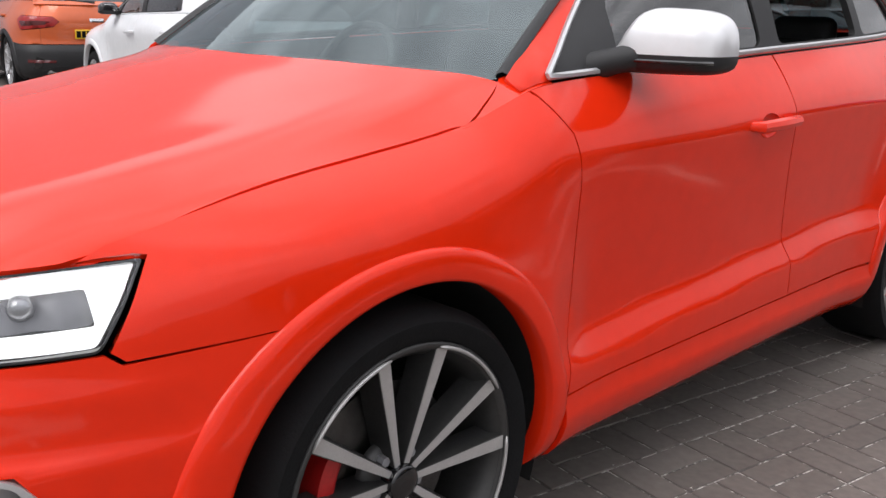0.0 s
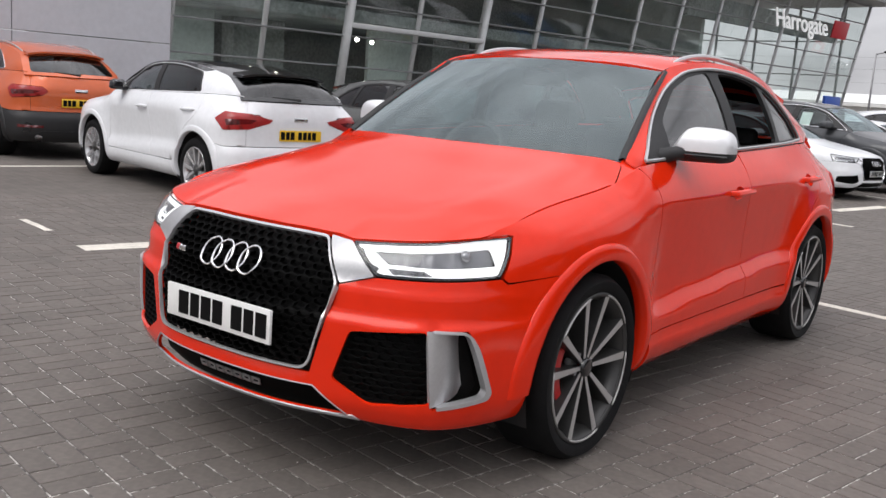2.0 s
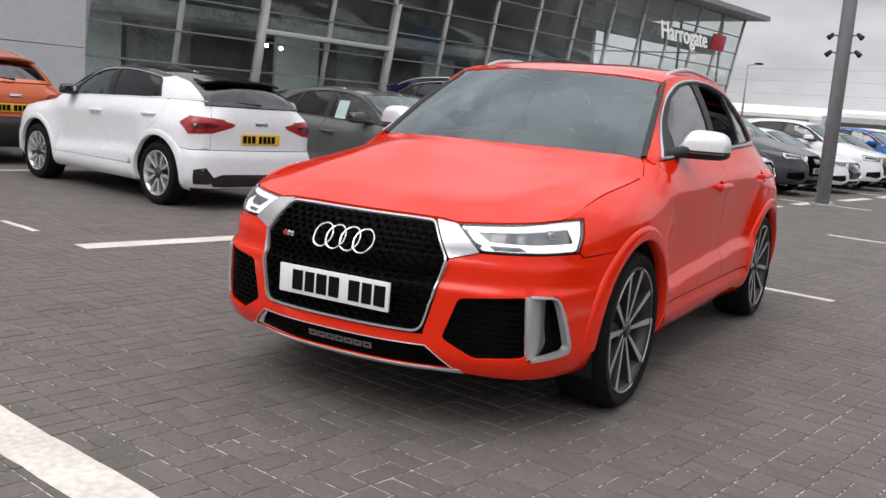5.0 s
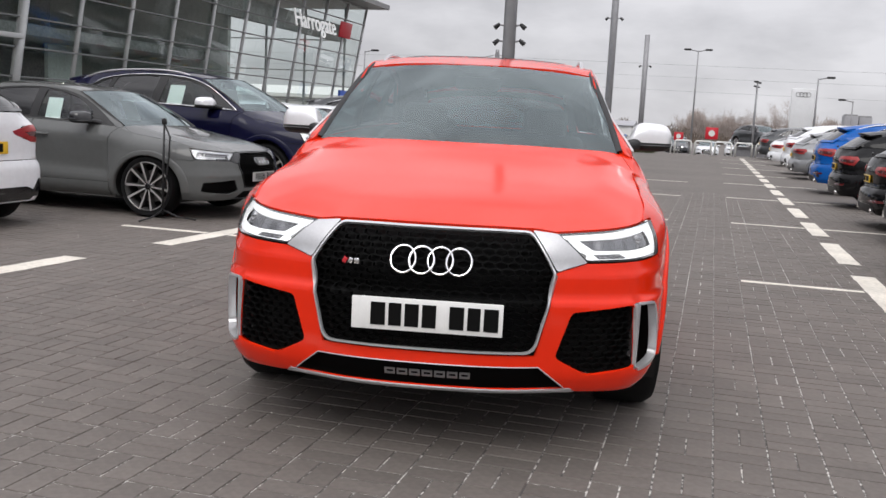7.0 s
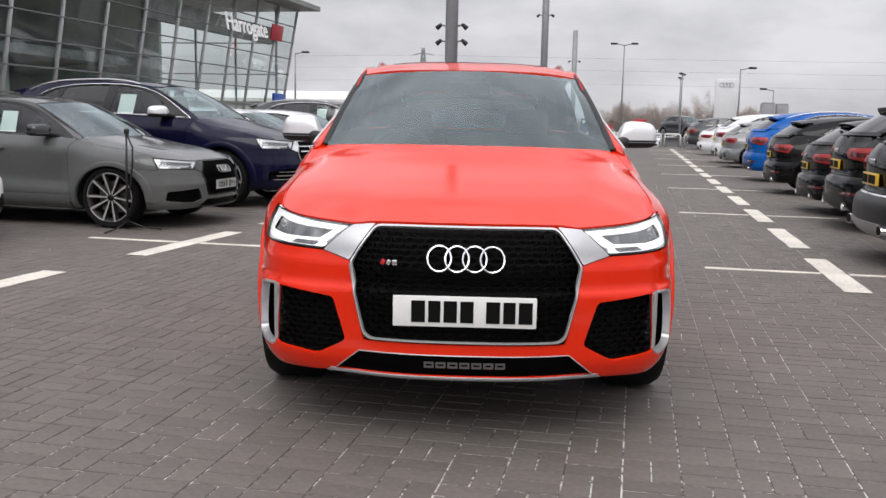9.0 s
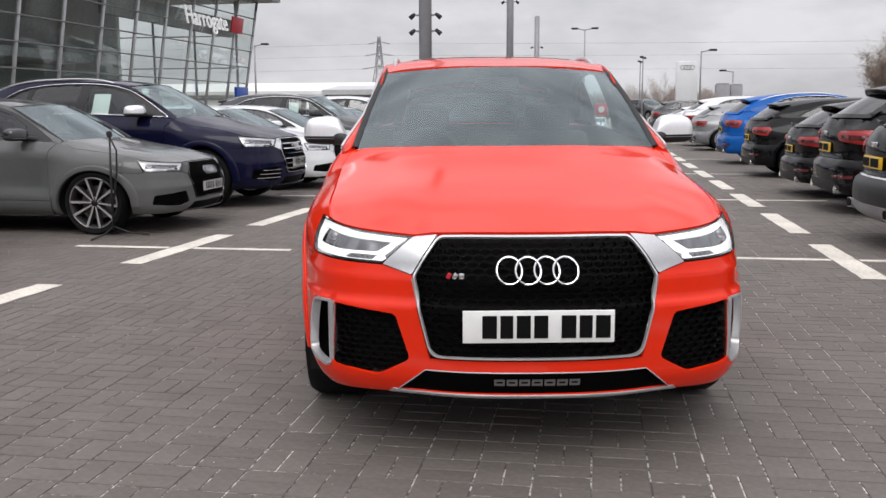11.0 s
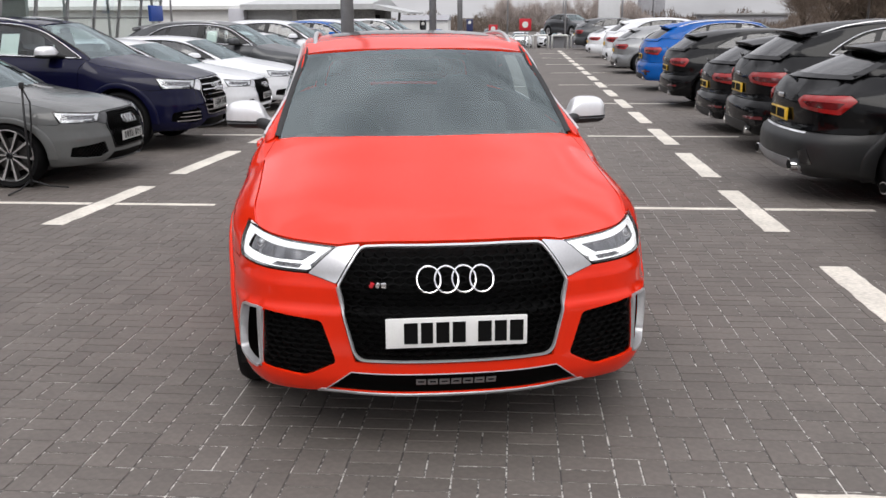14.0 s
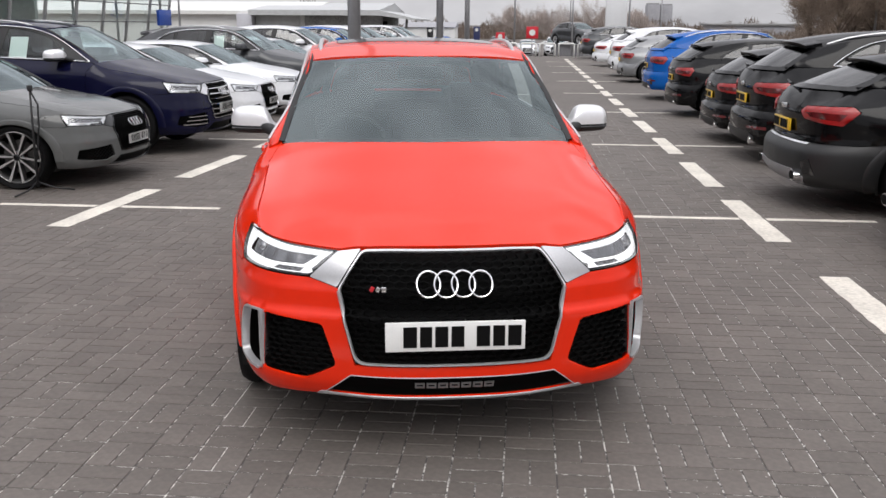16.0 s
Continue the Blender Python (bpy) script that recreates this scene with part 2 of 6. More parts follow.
def jointed_ground():
    """Sandy joints near by; further out, where single blocks cannot be told apart, the same paving as a pattern."""
    m = material("paving_joints", (0.062, 0.058, 0.055), 0.85, 0, 2.0, 0.2, 0.3)
    nt = m.node_tree
    p = nt.nodes["Principled BSDF"]
    tc = nt.nodes.new("ShaderNodeTexCoord")
    spots = nt.nodes.new("ShaderNodeTexNoise")
    spots.inputs["Scale"].default_value, spots.inputs["Detail"].default_value, spots.inputs["Roughness"].default_value = 26.0, 9.0, 0.72
    ramp = nt.nodes.new("ShaderNodeValToRGB")
    ramp.color_ramp.elements[0].position, ramp.color_ramp.elements[0].color = 0.49, (0.072, 0.066, 0.062, 1)
    ramp.color_ramp.elements[1].position, ramp.color_ramp.elements[1].color = 0.60, (0.62, 0.60, 0.56, 1)
    nt.links.new(tc.outputs["Object"], spots.inputs["Vector"])
    stretch = nt.nodes.new("ShaderNodeMapping")
    stretch.inputs["Scale"].default_value = (2.6, 0.32, 1.0)
    runs = nt.nodes.new("ShaderNodeTexNoise")
    runs.inputs["Scale"].default_value, runs.inputs["Detail"].default_value = 1.0, 3.0
    lift = nt.nodes.new("ShaderNodeMapRange")
    lift.inputs["From Min"].default_value, lift.inputs["From Max"].default_value = 0.50, 0.66
    lift.inputs["To Min"].default_value, lift.inputs["To Max"].default_value = 0.0, 0.085
    both = nt.nodes.new("ShaderNodeMath")
    both.operation = "ADD"
    nt.links.new(tc.outputs["Object"], stretch.inputs["Vector"])
    nt.links.new(stretch.outputs["Vector"], runs.inputs["Vector"])
    nt.links.new(runs.outputs["Fac"], lift.inputs["Value"])
    nt.links.new(spots.outputs["Fac"], both.inputs[0])
    nt.links.new(lift.outputs["Result"], both.inputs[1])
    nt.links.new(both.outputs[0], ramp.inputs["Fac"])
    nt.links.new(ramp.outputs["Color"], p.inputs["Base Color"])
    return m


JOINT = jointed_ground()


def far_paving():
    """The same paving where its blocks are too small to tell apart."""
    m = material("worn_paving", (0.123, 0.108, 0.096), 0.8, 0, 0.35, 0.12, 0.2)
    nt = m.node_tree
    p = nt.nodes["Principled BSDF"]
    tc = nt.nodes.new("ShaderNodeTexCoord")
    brick = nt.nodes.new("ShaderNodeTexBrick")
    brick.inputs["Color1"].default_value, brick.inputs["Color2"].default_value = (1.06, 1.06, 1.06, 1), (0.93, 0.93, 0.93, 1)
    brick.inputs["Mortar"].default_value = (0.72, 0.72, 0.72, 1)
    brick.inputs["Scale"].default_value, brick.inputs["Mortar Size"].default_value = 1.0, 0.004
    brick.inputs["Brick Width"].default_value, brick.inputs["Row Height"].default_value = 0.2, 0.1
    mul = nt.nodes.new("ShaderNodeMix")
    mul.data_type, mul.blend_type = "RGBA", "MULTIPLY"
    mul.inputs["Factor"].default_value = 1.0
    base = p.inputs["Base Color"].links[0].from_socket
    nt.links.new(tc.outputs["Object"], brick.inputs["Vector"])
    nt.links.new(base, mul.inputs["A"])
    nt.links.new(brick.outputs["Color"], mul.inputs["B"])
    nt.links.new(mul.outputs["Result"], p.inputs["Base Color"])
    return m


FARGROUND = far_paving()

# ---- modelling helpers ----
from mathutils.geometry import delaunay_2d_cdt


def curve_of(pts):
    """A smooth monotone interpolation through (t, value) pairs."""
    t, v = np.array(pts, float).T
    h, d = np.diff(t), np.diff(v) / np.diff(t)
    m = np.zeros_like(v)
    m[0], m[-1] = d[0], d[-1]
    for k in range(1, len(t) - 1):
        if d[k - 1] * d[k] > 0:
            a, b = 2 * h[k] + h[k - 1], h[k] + 2 * h[k - 1]
            m[k] = (a + b) / (a / d[k - 1] + b / d[k])

    def at(x):
        x = np.clip(np.asarray(x, float), t[0], t[-1])
        k = np.clip(np.searchsorted(t, x, side="right") - 1, 0, len(h) - 1)
        u = (x - t[k]) / h[k]
        return ((1 + 2 * u) * (1 - u) ** 2 * v[k] + u * (1 - u) ** 2 * h[k] * m[k]
                + u * u * (3 - 2 * u) * v[k + 1] + u * u * (u - 1) * h[k] * m[k + 1])
    return at


def smooth_step(x, a, b):
    u = np.clip((np.asarray(x, float) - a) / (b - a), 0, 1)
    return u * u * (3 - 2 * u)


def mesh_object(name, verts, faces, mats, parent=None, label="", smooth=True, slots=None, normals=None):
    me = bpy.data.meshes.new(name)
    me.from_pydata([tuple(map(float, v)) for v in verts], [], [tuple(map(int, f)) for f in faces])
    for m in mats if isinstance(mats, (list, tuple)) else [mats]:
        me.materials.append(m)
    if smooth:
        me.polygons.foreach_set("use_smooth", [True] * len(me.polygons))
    if slots is not None:
        me.polygons.foreach_set("material_index", slots)
    me.update()
    if normals is not None:
        me.normals_split_custom_set_from_vertices([tuple(map(float, n)) for n in normals])
    ob = new(name, me)
    if parent:
        ob.parent = parent
    if label:
        ob["label"] = label
    return ob


def part(name, bm, mat, parent=None, label="", smooth=True, angle=40):
    """Links a bmesh as one mesh object under a thing or a part."""
    me = bpy.data.meshes.new(name)
    if smooth:
        for e in bm.edges:
            if len(e.link_faces) == 2 and e.calc_face_angle(0) > radians(angle):
                e.smooth = False
        for f in bm.faces:
            f.smooth = True
    bm.to_mesh(me)
    bm.free()
    for m in mat if isinstance(mat, (list, tuple)) else [mat]:
        me.materials.append(m)
    ob = new(name, me)
    if parent:
        ob.parent = parent
    if label:
        ob["label"] = label
    return ob


def thing(name, m=None):
    ob = new(name)
    ob.empty_display_size = 0.2
    if m is not None:
        ob.matrix_world = m
    return ob


def box_into(bm, c, s, bevel=0.0, m=None, seg=2):
    """A bevelled box of size s at c."""
    r = bmesh.ops.create_cube(bm, size=1.0)
    vs = r["verts"]
    bmesh.ops.scale(bm, vec=s, verts=vs)
    if bevel:
        es = list({e for v in vs for e in v.link_edges})
        rb = bmesh.ops.bevel(bm, geom=es, offset=bevel, segments=seg, affect="EDGES", profile=0.5)
        vs = list({v for f in rb["faces"] for v in f.verts} | {v for v in vs if v.is_valid})
    mm = Matrix.Translation(c) @ (m or Matrix())
    bmesh.ops.transform(bm, matrix=mm, verts=vs)
    return vs


def box(c, s, bevel=0.0, m=None, seg=2):
    bm = bmesh.new()
    box_into(bm, c, s, bevel, m, seg)
    return bm


def tube_into(bm, pts, r, n=8, closed=False, caps=True):
    """A round bar along points; r may be one radius or one for each point."""
    pts = [Vector(p) for p in pts]
    rings = []
    for k, p in enumerate(pts):
        a = pts[k - 1] if (k or closed) else p
        b = pts[(k + 1) % len(pts)] if (k + 1 < len(pts) or closed) else p
        d = (b - a).normalized()
        side = d.orthogonal().normalized() if k == 0 else (rings_side - d * rings_side.dot(d)).normalized()
        rings_side = side
        up = d.cross(side)
        rr = r[k] if isinstance(r, (list, tuple)) else r
        rings.append([bm.verts.new(p + rr * (math.cos(2 * math.pi * q / n) * side + math.sin(2 * math.pi * q / n) * up)) for q in range(n)])
    for k in range(len(rings) - (0 if closed else 1)):
        a, b = rings[k], rings[(k + 1) % len(rings)]
        for q in range(n):
            bm.faces.new((a[q], a[(q + 1) % n], b[(q + 1) % n], b[q]))
    if caps and not closed:
        bm.faces.new(rings[0][::-1])
        bm.faces.new(rings[-1])


def tube(pts, r, n=8, closed=False):
    bm = bmesh.new()
    tube_into(bm, pts, r, n, closed)
    return bm


def lathe(profile, n=48, axis="x"):
    """A turned body: profile is a list of (along, radius)."""
    bm = bmesh.new()
    rings = []
    for along, r in profile:
        ring = []
        for q in range(n):
            c, s = math.cos(2 * math.pi * q / n), math.sin(2 * math.pi * q / n)
            ring.append(bm.verts.new((along, r * c, r * s) if axis == "x" else (r * c, r * s, along)))
        rings.append(ring)
    for a, b in zip(rings, rings[1:]):
        for q in range(n):
            bm.faces.new((a[q], a[(q + 1) % n], b[(q + 1) % n], b[q]))
    return bm


def inside(points, loop):
    """Which 2D points lie in the closed loop."""
    p, l = np.asarray(points, float), np.asarray(loop, float)
    x, y = p[:, 0], p[:, 1]
    hit = np.zeros(len(p), bool)
    for (ax, ay), (bx, by) in zip(l, np.roll(l, -1, 0)):
        if ay != by:
            cross = ((ay > y) != (by > y)) & (x < (bx - ax) * (y - ay) / (by - ay) + ax)
            hit ^= cross
    return hit


def dense(loop, step):
    out = []
    for a, b in zip(loop, loop[1:] + loop[:1]):
        n = max(1, int(math.ceil(math.dist(a, b) / step)))
        out += [(a[0] + (b[0] - a[0]) * k / n, a[1] + (b[1] - a[1]) * k / n) for k in range(n)]
    return out


def shrink(loop, gap):
    """The loop drawn in by gap on all sides."""
    l = np.array(loop, float)
    d1, d2 = l - np.roll(l, 1, 0), np.roll(l, -1, 0) - l
    area = np.sum(l[:, 0] * np.roll(l[:, 1], -1) - np.roll(l[:, 0], -1) * l[:, 1])
    sgn = 1 if area > 0 else -1
    n1 = np.stack([-d1[:, 1], d1[:, 0]], 1) / (np.linalg.norm(d1, axis=1)[:, None] + 1e-9) * sgn
    n2 = np.stack([-d2[:, 1], d2[:, 0]], 1) / (np.linalg.norm(d2, axis=1)[:, None] + 1e-9) * sgn
    n = n1 + n2
    n /= np.maximum((n * n).sum(1)[:, None] / 2, 0.5)
    return [tuple(p) for p in l + n * gap]


def corner(loop, r, n=4):
    """Rounds each corner of a loop; r is one radius or one for each corner."""
    out = []
    L = len(loop)
    for k in range(L):
        a, p, b = (np.array(loop[q % L], float) for q in (k - 1, k, k + 1))
        rr = r[k] if isinstance(r, (list, tuple)) else r
        da, db = np.linalg.norm(a - p), np.linalg.norm(b - p)
        c = min(rr, da * 0.45, db * 0.45)
        if c < 1e-4:
            out.append(tuple(p))
            continue
        p0, p1 = p + (a - p) / da * c, p + (b - p) / db * c
        for q in range(n + 1):
            u = q / n
            out.append(tuple((1 - u) ** 2 * p0 + 2 * u * (1 - u) * p + u * u * p1))
    return out


class Skin(tuple):
    """Vertices and faces of a panel, with the true normals of its surface."""
    normals = None


def sheet(loop, holes, step, surface, flange=0.012, side=1):
    """Vertices and faces of a panel: the loop in the surface's own coordinates, less the holes, with its rim turned inwards."""
    loops = [dense(list(loop), step)] + [dense(list(h), step) for h in holes]
    pts, edges = [], []
    for l in loops:
        k0 = len(pts)
        pts += l
        edges += [(k0 + k, k0 + (k + 1) % len(l)) for k in range(len(l))]
    a = np.array(loops[0])
    lo, hi = a.min(0), a.max(0)
    gx, gy = np.meshgrid(np.arange(lo[0] + step / 2, hi[0], step), np.arange(lo[1] + step / 2, hi[1], step), indexing="ij")
    grid = np.stack([gx.ravel(), gy.ravel()], 1)
    keep = inside(grid, loops[0])
    for l in loops[1:]:
        keep &= ~inside(grid, l)
    grid = grid[keep]
    if len(grid):
        rim = np.array(pts)
        near = np.min(np.hypot(grid[:, None, 0] - rim[None, :, 0], grid[:, None, 1] - rim[None, :, 1]), 1) if len(grid) * len(rim) < 4e6 else np.full(len(grid), 9.0)
        grid = grid[near > step * 0.45]
    allp = pts + [tuple(p) for p in grid]
    co, _, fs, *_ = delaunay_2d_cdt([Vector(p) for p in allp], edges, [], 0, 1e-6)
    co = np.array([tuple(c) for c in co])
    tri = np.array([f for f in fs if len(f) == 3])
    mid = co[tri].mean(1)
    ok = inside(mid, loops[0])
    for l in loops[1:]:
        ok &= ~inside(mid, l)
    tri = tri[ok]
    used = np.unique(tri)
    back = np.full(len(co), -1)
    back[used] = np.arange(len(used))
    co, tri = co[used], back[tri]
    xyz = np.array(surface(co[:, 0], co[:, 1]), float).T.copy()
    nf = np.cross(xyz[tri[:, 1]] - xyz[tri[:, 0]], xyz[tri[:, 2]] - xyz[tri[:, 0]])
    if nf.mean(0) @ np.array(side if np.ndim(side) else (side, 0, 0), float) < 0:
        tri, nf = tri[:, ::-1], -nf
    e = 0.003
    gu = np.array(surface(co[:, 0] + e, co[:, 1]), float) - np.array(surface(co[:, 0] - e, co[:, 1]), float)
    gv = np.array(surface(co[:, 0], co[:, 1] + e), float) - np.array(surface(co[:, 0], co[:, 1] - e), float)
    true_n = np.cross(gu.T, gv.T)
    true_n /= np.linalg.norm(true_n, axis=1)[:, None] + 1e-12
    if (np.cross(co[tri[:, 1]] - co[tri[:, 0]], co[tri[:, 2]] - co[tri[:, 0]]) < 0).mean() > 0.5:
        true_n = -true_n
    verts, faces = xyz, [tuple(t) for t in tri]
    if flange:
        vn = np.zeros_like(xyz)
        for q in range(3):
            np.add.at(vn, tri[:, q], nf)
        vn /= np.linalg.norm(vn, axis=1)[:, None] + 1e-12
        count = {}
        for t in faces:
            for q in range(3):
                e = (t[q], t[(q + 1) % 3])
                key = (min(e), max(e))
                count[key] = None if key in count else e
        rim = [e for e in count.values() if e]
        ids = sorted({v for e in rim for v in e})
        fold = {v: len(verts) + k for k, v in enumerate(ids)}
        deep = {v: len(verts) + len(ids) + k for k, v in enumerate(ids)}
        verts = np.concatenate([verts, xyz[ids], xyz[ids] - vn[ids] * flange])
        faces += [(fold[b], fold[a], deep[a], deep[b]) for a, b in rim]
        out_n = np.zeros((len(ids), 3))
        for a, b in rim:
            q = np.cross(xyz[b] - xyz[a], vn[a])
            for v in (a, b):
                out_n[fold[v] - len(xyz)] += q
        out_n /= np.linalg.norm(out_n, axis=1)[:, None] + 1e-12
        true_n = np.concatenate([true_n, out_n, out_n])
    skin = Skin((verts, faces))
    skin.normals = true_n
    return skin


# ---- the shape of a car: x across, y from nose to tail, z up; the nose is near y = 0 ----
PLAN = [(0, -.045), (.20, -.035), (.34, -.005), (.46, .038), (.60, .088), (.71, .150), (.775, .225), (.825, .345), (.856, .50), (.876, .70), (.884, .92),
        (.878, 1.35), (.875, 1.9), (.875, 2.6), (.882, 3.1), (.888, 3.52), (.876, 3.85), (.835, 4.10), (.735, 4.27), (.50, 4.35), (.25, 4.375), (0, 4.385)]
HUB_F, HUB_R, HUB_Z = 0.92, 3.523, 0.343


def natural(t, v):
    n = len(t)
    h = np.diff(t)
    A, rhs = np.eye(n), np.zeros(n)
    for k in range(1, n - 1):
        A[k, k - 1:k + 2] = h[k - 1], 2 * (h[k - 1] + h[k]), h[k]
        rhs[k] = 6 * ((v[k + 1] - v[k]) / h[k] - (v[k] - v[k - 1]) / h[k - 1])
    c = np.linalg.solve(A, rhs)

    def at(x):
        k = np.clip(np.searchsorted(t, x, side="right") - 1, 0, n - 2)
        a, b = (t[k + 1] - x) / h[k], (x - t[k]) / h[k]
        return a * v[k] + b * v[k + 1] + ((a ** 3 - a) * c[k] + (b ** 3 - b) * c[k + 1]) * h[k] ** 2 / 6
    return at


_p = np.array([(-x, y) for x, y in PLAN[2:0:-1]] + PLAN + [(-x, y) for x, y in PLAN[-2:-4:-1]], float)
_t = np.concatenate([[0], np.cumsum(np.hypot(*np.diff(_p, axis=0).T))])
_fx, _fy = natural(_t, _p[:, 0]), natural(_t, _p[:, 1])
_tt = np.linspace(_t[2], _t[-3], 3000)
_bx, _by = _fx(_tt), _fy(_tt)
_s = np.concatenate([[0], np.cumsum(np.hypot(np.diff(_bx), np.diff(_by)))])
_dx, _dy = np.gradient(_bx, _s), np.gradient(_by, _s)
S_END = float(_s[-1])
_front = slice(0, int(np.argmax(_by > 0.45)))
_flank = slice(int(np.argmax(_by > 0.25)), int(np.argmax(_by > 4.2)))
_tail = slice(int(np.argmax(_by > 4.05)), len(_s))


def s_x(x):
    """Place along the plan line for a half-width on the nose."""
    return float(np.interp(x, _bx[_front], _s[_front]))


def s_y(y):
    """Place along the plan line for a station on the flank."""
    return float(np.interp(y, _by[_flank], _s[_flank]))


def s_r(x):
    """Place along the plan line for a half-width on the tail."""
    return float(np.interp(-x, -_bx[_tail], _s[_tail]))


TOP = curve_of([(-.1, .822), (.09, .818), (.38, .868), (.474, .889), (.6, .915), (.73, .936), (.9, .958), (1.06, .979), (1.15, .995), (1.376, 1.066), (2.0, 1.090), (2.4, 1.106), (3.0, 1.126), (3.5, 1.142), (3.9, 1.146), (4.2, 1.125), (4.45, 1.10)])
P_SIDE = curve_of([(.16, -.17), (.20, -.12), (.235, -.065), (.28, -.030), (.34, -.012), (.40, -.002), (.435, -.001), (.450, -.006), (.498, -.034), (.515, -.038), (.56, -.036), (.70, -.023), (.82, -.010), (.88, -.004), (.93, -.002), (1.2, -.002)])
P_PLAIN = curve_of([(.16, -.17), (.20, -.12), (.24, -.06), (.30, -.025), (.38, -.008), (.5, 0), (.75, -.002), (1.2, -.006)])
P_FRONT = curve_of([(.16, -.14), (.20, -.10), (.235, -.045), (.27, -.012), (.33, .010), (.45, .012), (.55, .012), (.574, .011), (.588, .002), (.602, -.012), (.655, -.015), (.674, -.016), (.696, -.026), (.74, -.036), (.79, -.060), (.83, -.095)])
P_REAR = curve_of([(.16, -.16), (.22, -.09), (.27, -.03), (.34, .0), (.45, .008), (.56, .004), (.60, -.012), (.63, -.045), (.70, -.055), (.80, -.050), (.90, -.048), (1.0, -.070), (1.08, -.11), (1.14, -.17)])
A_TOP = curve_of([(.2, .05), (.38, .075), (.8, .118), (1.155, .108), (1.376, .087), (2.6, .096), (3.2, .125), (3.6, .165), (3.93, .20), (4.3, .05)])
W_TOP = curve_of([(.3, .13), (1.3, .16), (2.8, .17), (3.5, .26), (4.0, .32), (4.3, .2)])


def flank(s, z, off=0.0):
    """The body's skin below the glass line, all round from the middle of the nose to the middle of the tail; off: how far outside it."""
    s, z = np.asarray(s, float), np.asarray(z, float)
    turn = np.where((s < 0) | (s > S_END), -1.0, 1.0)
    s = np.abs(s)
    s = np.where(s > S_END, 2 * S_END - s, s)
    x, y = np.interp(s, _s, _bx), np.interp(s, _s, _by)
    nx, ny = np.interp(s, _s, _dy), -np.interp(s, _s, _dx)
    nn = np.hypot(nx, ny)
    nx, ny = nx / nn, ny / nn
    wf = 1 - smooth_step(s, s_x(.70), s_y(.66))
    wr = smooth_step(s, s_y(3.72), s_r(.70))
    door = smooth_step(y, 1.28, 1.50) * (1 - smooth_step(y, 3.0, 3.3))
    lift = 0.075 * np.clip((y - 1.35) / 1.5, 0, 1)
    side = door * P_SIDE(z - lift * smooth_step(z, .34, .5)) + (1 - door) * P_PLAIN(z)
    side = side - A_TOP(y) * np.clip(1 - (TOP(y) - z) / W_TOP(y), 0, 1.3) ** (2.3 - .9 * smooth_step(y, 1.1, 1.5))
    for hub in (HUB_F, HUB_R):
        r = np.hypot(y - hub, z - HUB_Z)
        side = side + 0.016 * np.exp(-((r - .42) / .13) ** 2)
    rake = 0.055 * smooth_step(z, .66, .83) * (1 - smooth_step(np.abs(x), .22, .50))
    tuck = .14 * smooth_step(z, .93, 1.10) * smooth_step(np.abs(x), .36, .70)
    d = wf * (P_FRONT(z) - rake) + wr * (P_REAR(z) - tuck) + (1 - wf - wr) * side + off
    return turn * (x + nx * d), y + ny * d, z


HOOD_C = curve_of([(.02, .790), (.06, .812), (.10, .828), (.18, .853), (.30, .888), (.55, .944), (.85, 1.010), (1.10, 1.074), (1.30, 1.116), (1.5, 1.14)])


def lamp_top(t):
    """The upper edge of a headlamp on the plan line, from its inner corner (0) to its outer one (1)."""
    return s_x(.452) + (s_y(.452) - s_x(.452)) * t, .812 + .038 * t


_hy = np.linspace(.36, 1.40, 60)
_hx = np.array([float(flank(np.array([s_y(q)]), np.array([float(TOP(q)) - .002]))[0][0]) for q in _hy])
_fe = [[float(q[0]) for q in flank(np.array([s_x(a)]), np.array([.824]), .002)] for a in np.linspace(0, .40, 9)]
_fe += [[float(q[0]) for q in flank(np.array([lamp_top(t)[0]]), np.array([lamp_top(t)[1] + .004]))] for t in np.linspace(.0, .9, 19)]
_fe = np.array(_fe)
_fe = _fe[np.argsort(_fe[:, 0])]


def hood_side(y):
    return np.interp(y, _hy, _hx)


def hood(x, y):
    x, y = np.asarray(x, float), np.asarray(y, float)

    def plain(ax, yy):
        q = ax / hood_side(yy)
        zc, ze = HOOD_C(yy), TOP(yy) - .002
        z = zc - (zc - ze) * (0.35 * q ** 2 + 0.65 * q ** 4)
        ridge = 0.50 + 0.16 * np.clip((yy - .3) / .9, 0, 1)
        z = z + 0.007 * np.exp(-((ax - ridge) / .11) ** 2) * smooth_step(yy, .15, .5) * (1 - smooth_step(q, .88, 1.0))
        return z
    ax = np.abs(x)
    ye, ze = np.interp(ax, _fe[:, 0], _fe[:, 1]), np.interp(ax, _fe[:, 0], _fe[:, 2])
    d = np.maximum(y - ye, 0)
    return x, y, plain(ax, y) + (ze - plain(ax, ye)) * np.exp(-(d / .14) ** 1.3)


def screen(u, v):
    """The windscreen: u across from -1 to 1, v from its foot to its head."""
    u, v = np.asarray(u, float), np.asarray(v, float)
    return (u * (.738 - .138 * v), 1.140 + .645 * v + (.160 - .025 * v) * u * u, 1.050 + .442 * v + (.013 - .046 * v) * u * u + .020 * np.sin(math.pi * v))


EDGE_X = curve_of([(1.28, .738), (1.92, .600), (2.3, .606), (2.8, .602), (3.3, .582), (3.62, .557), (3.85, .598), (4.06, .645)])
EDGE_Z = curve_of([(1.28, 1.062), (1.60, 1.276), (1.92, 1.468), (2.15, 1.503), (2.5, 1.520), (2.9, 1.507), (3.3, 1.456), (3.48, 1.412), (3.62, 1.375), (3.75, 1.315), (3.88, 1.235), (4.06, 1.115)])


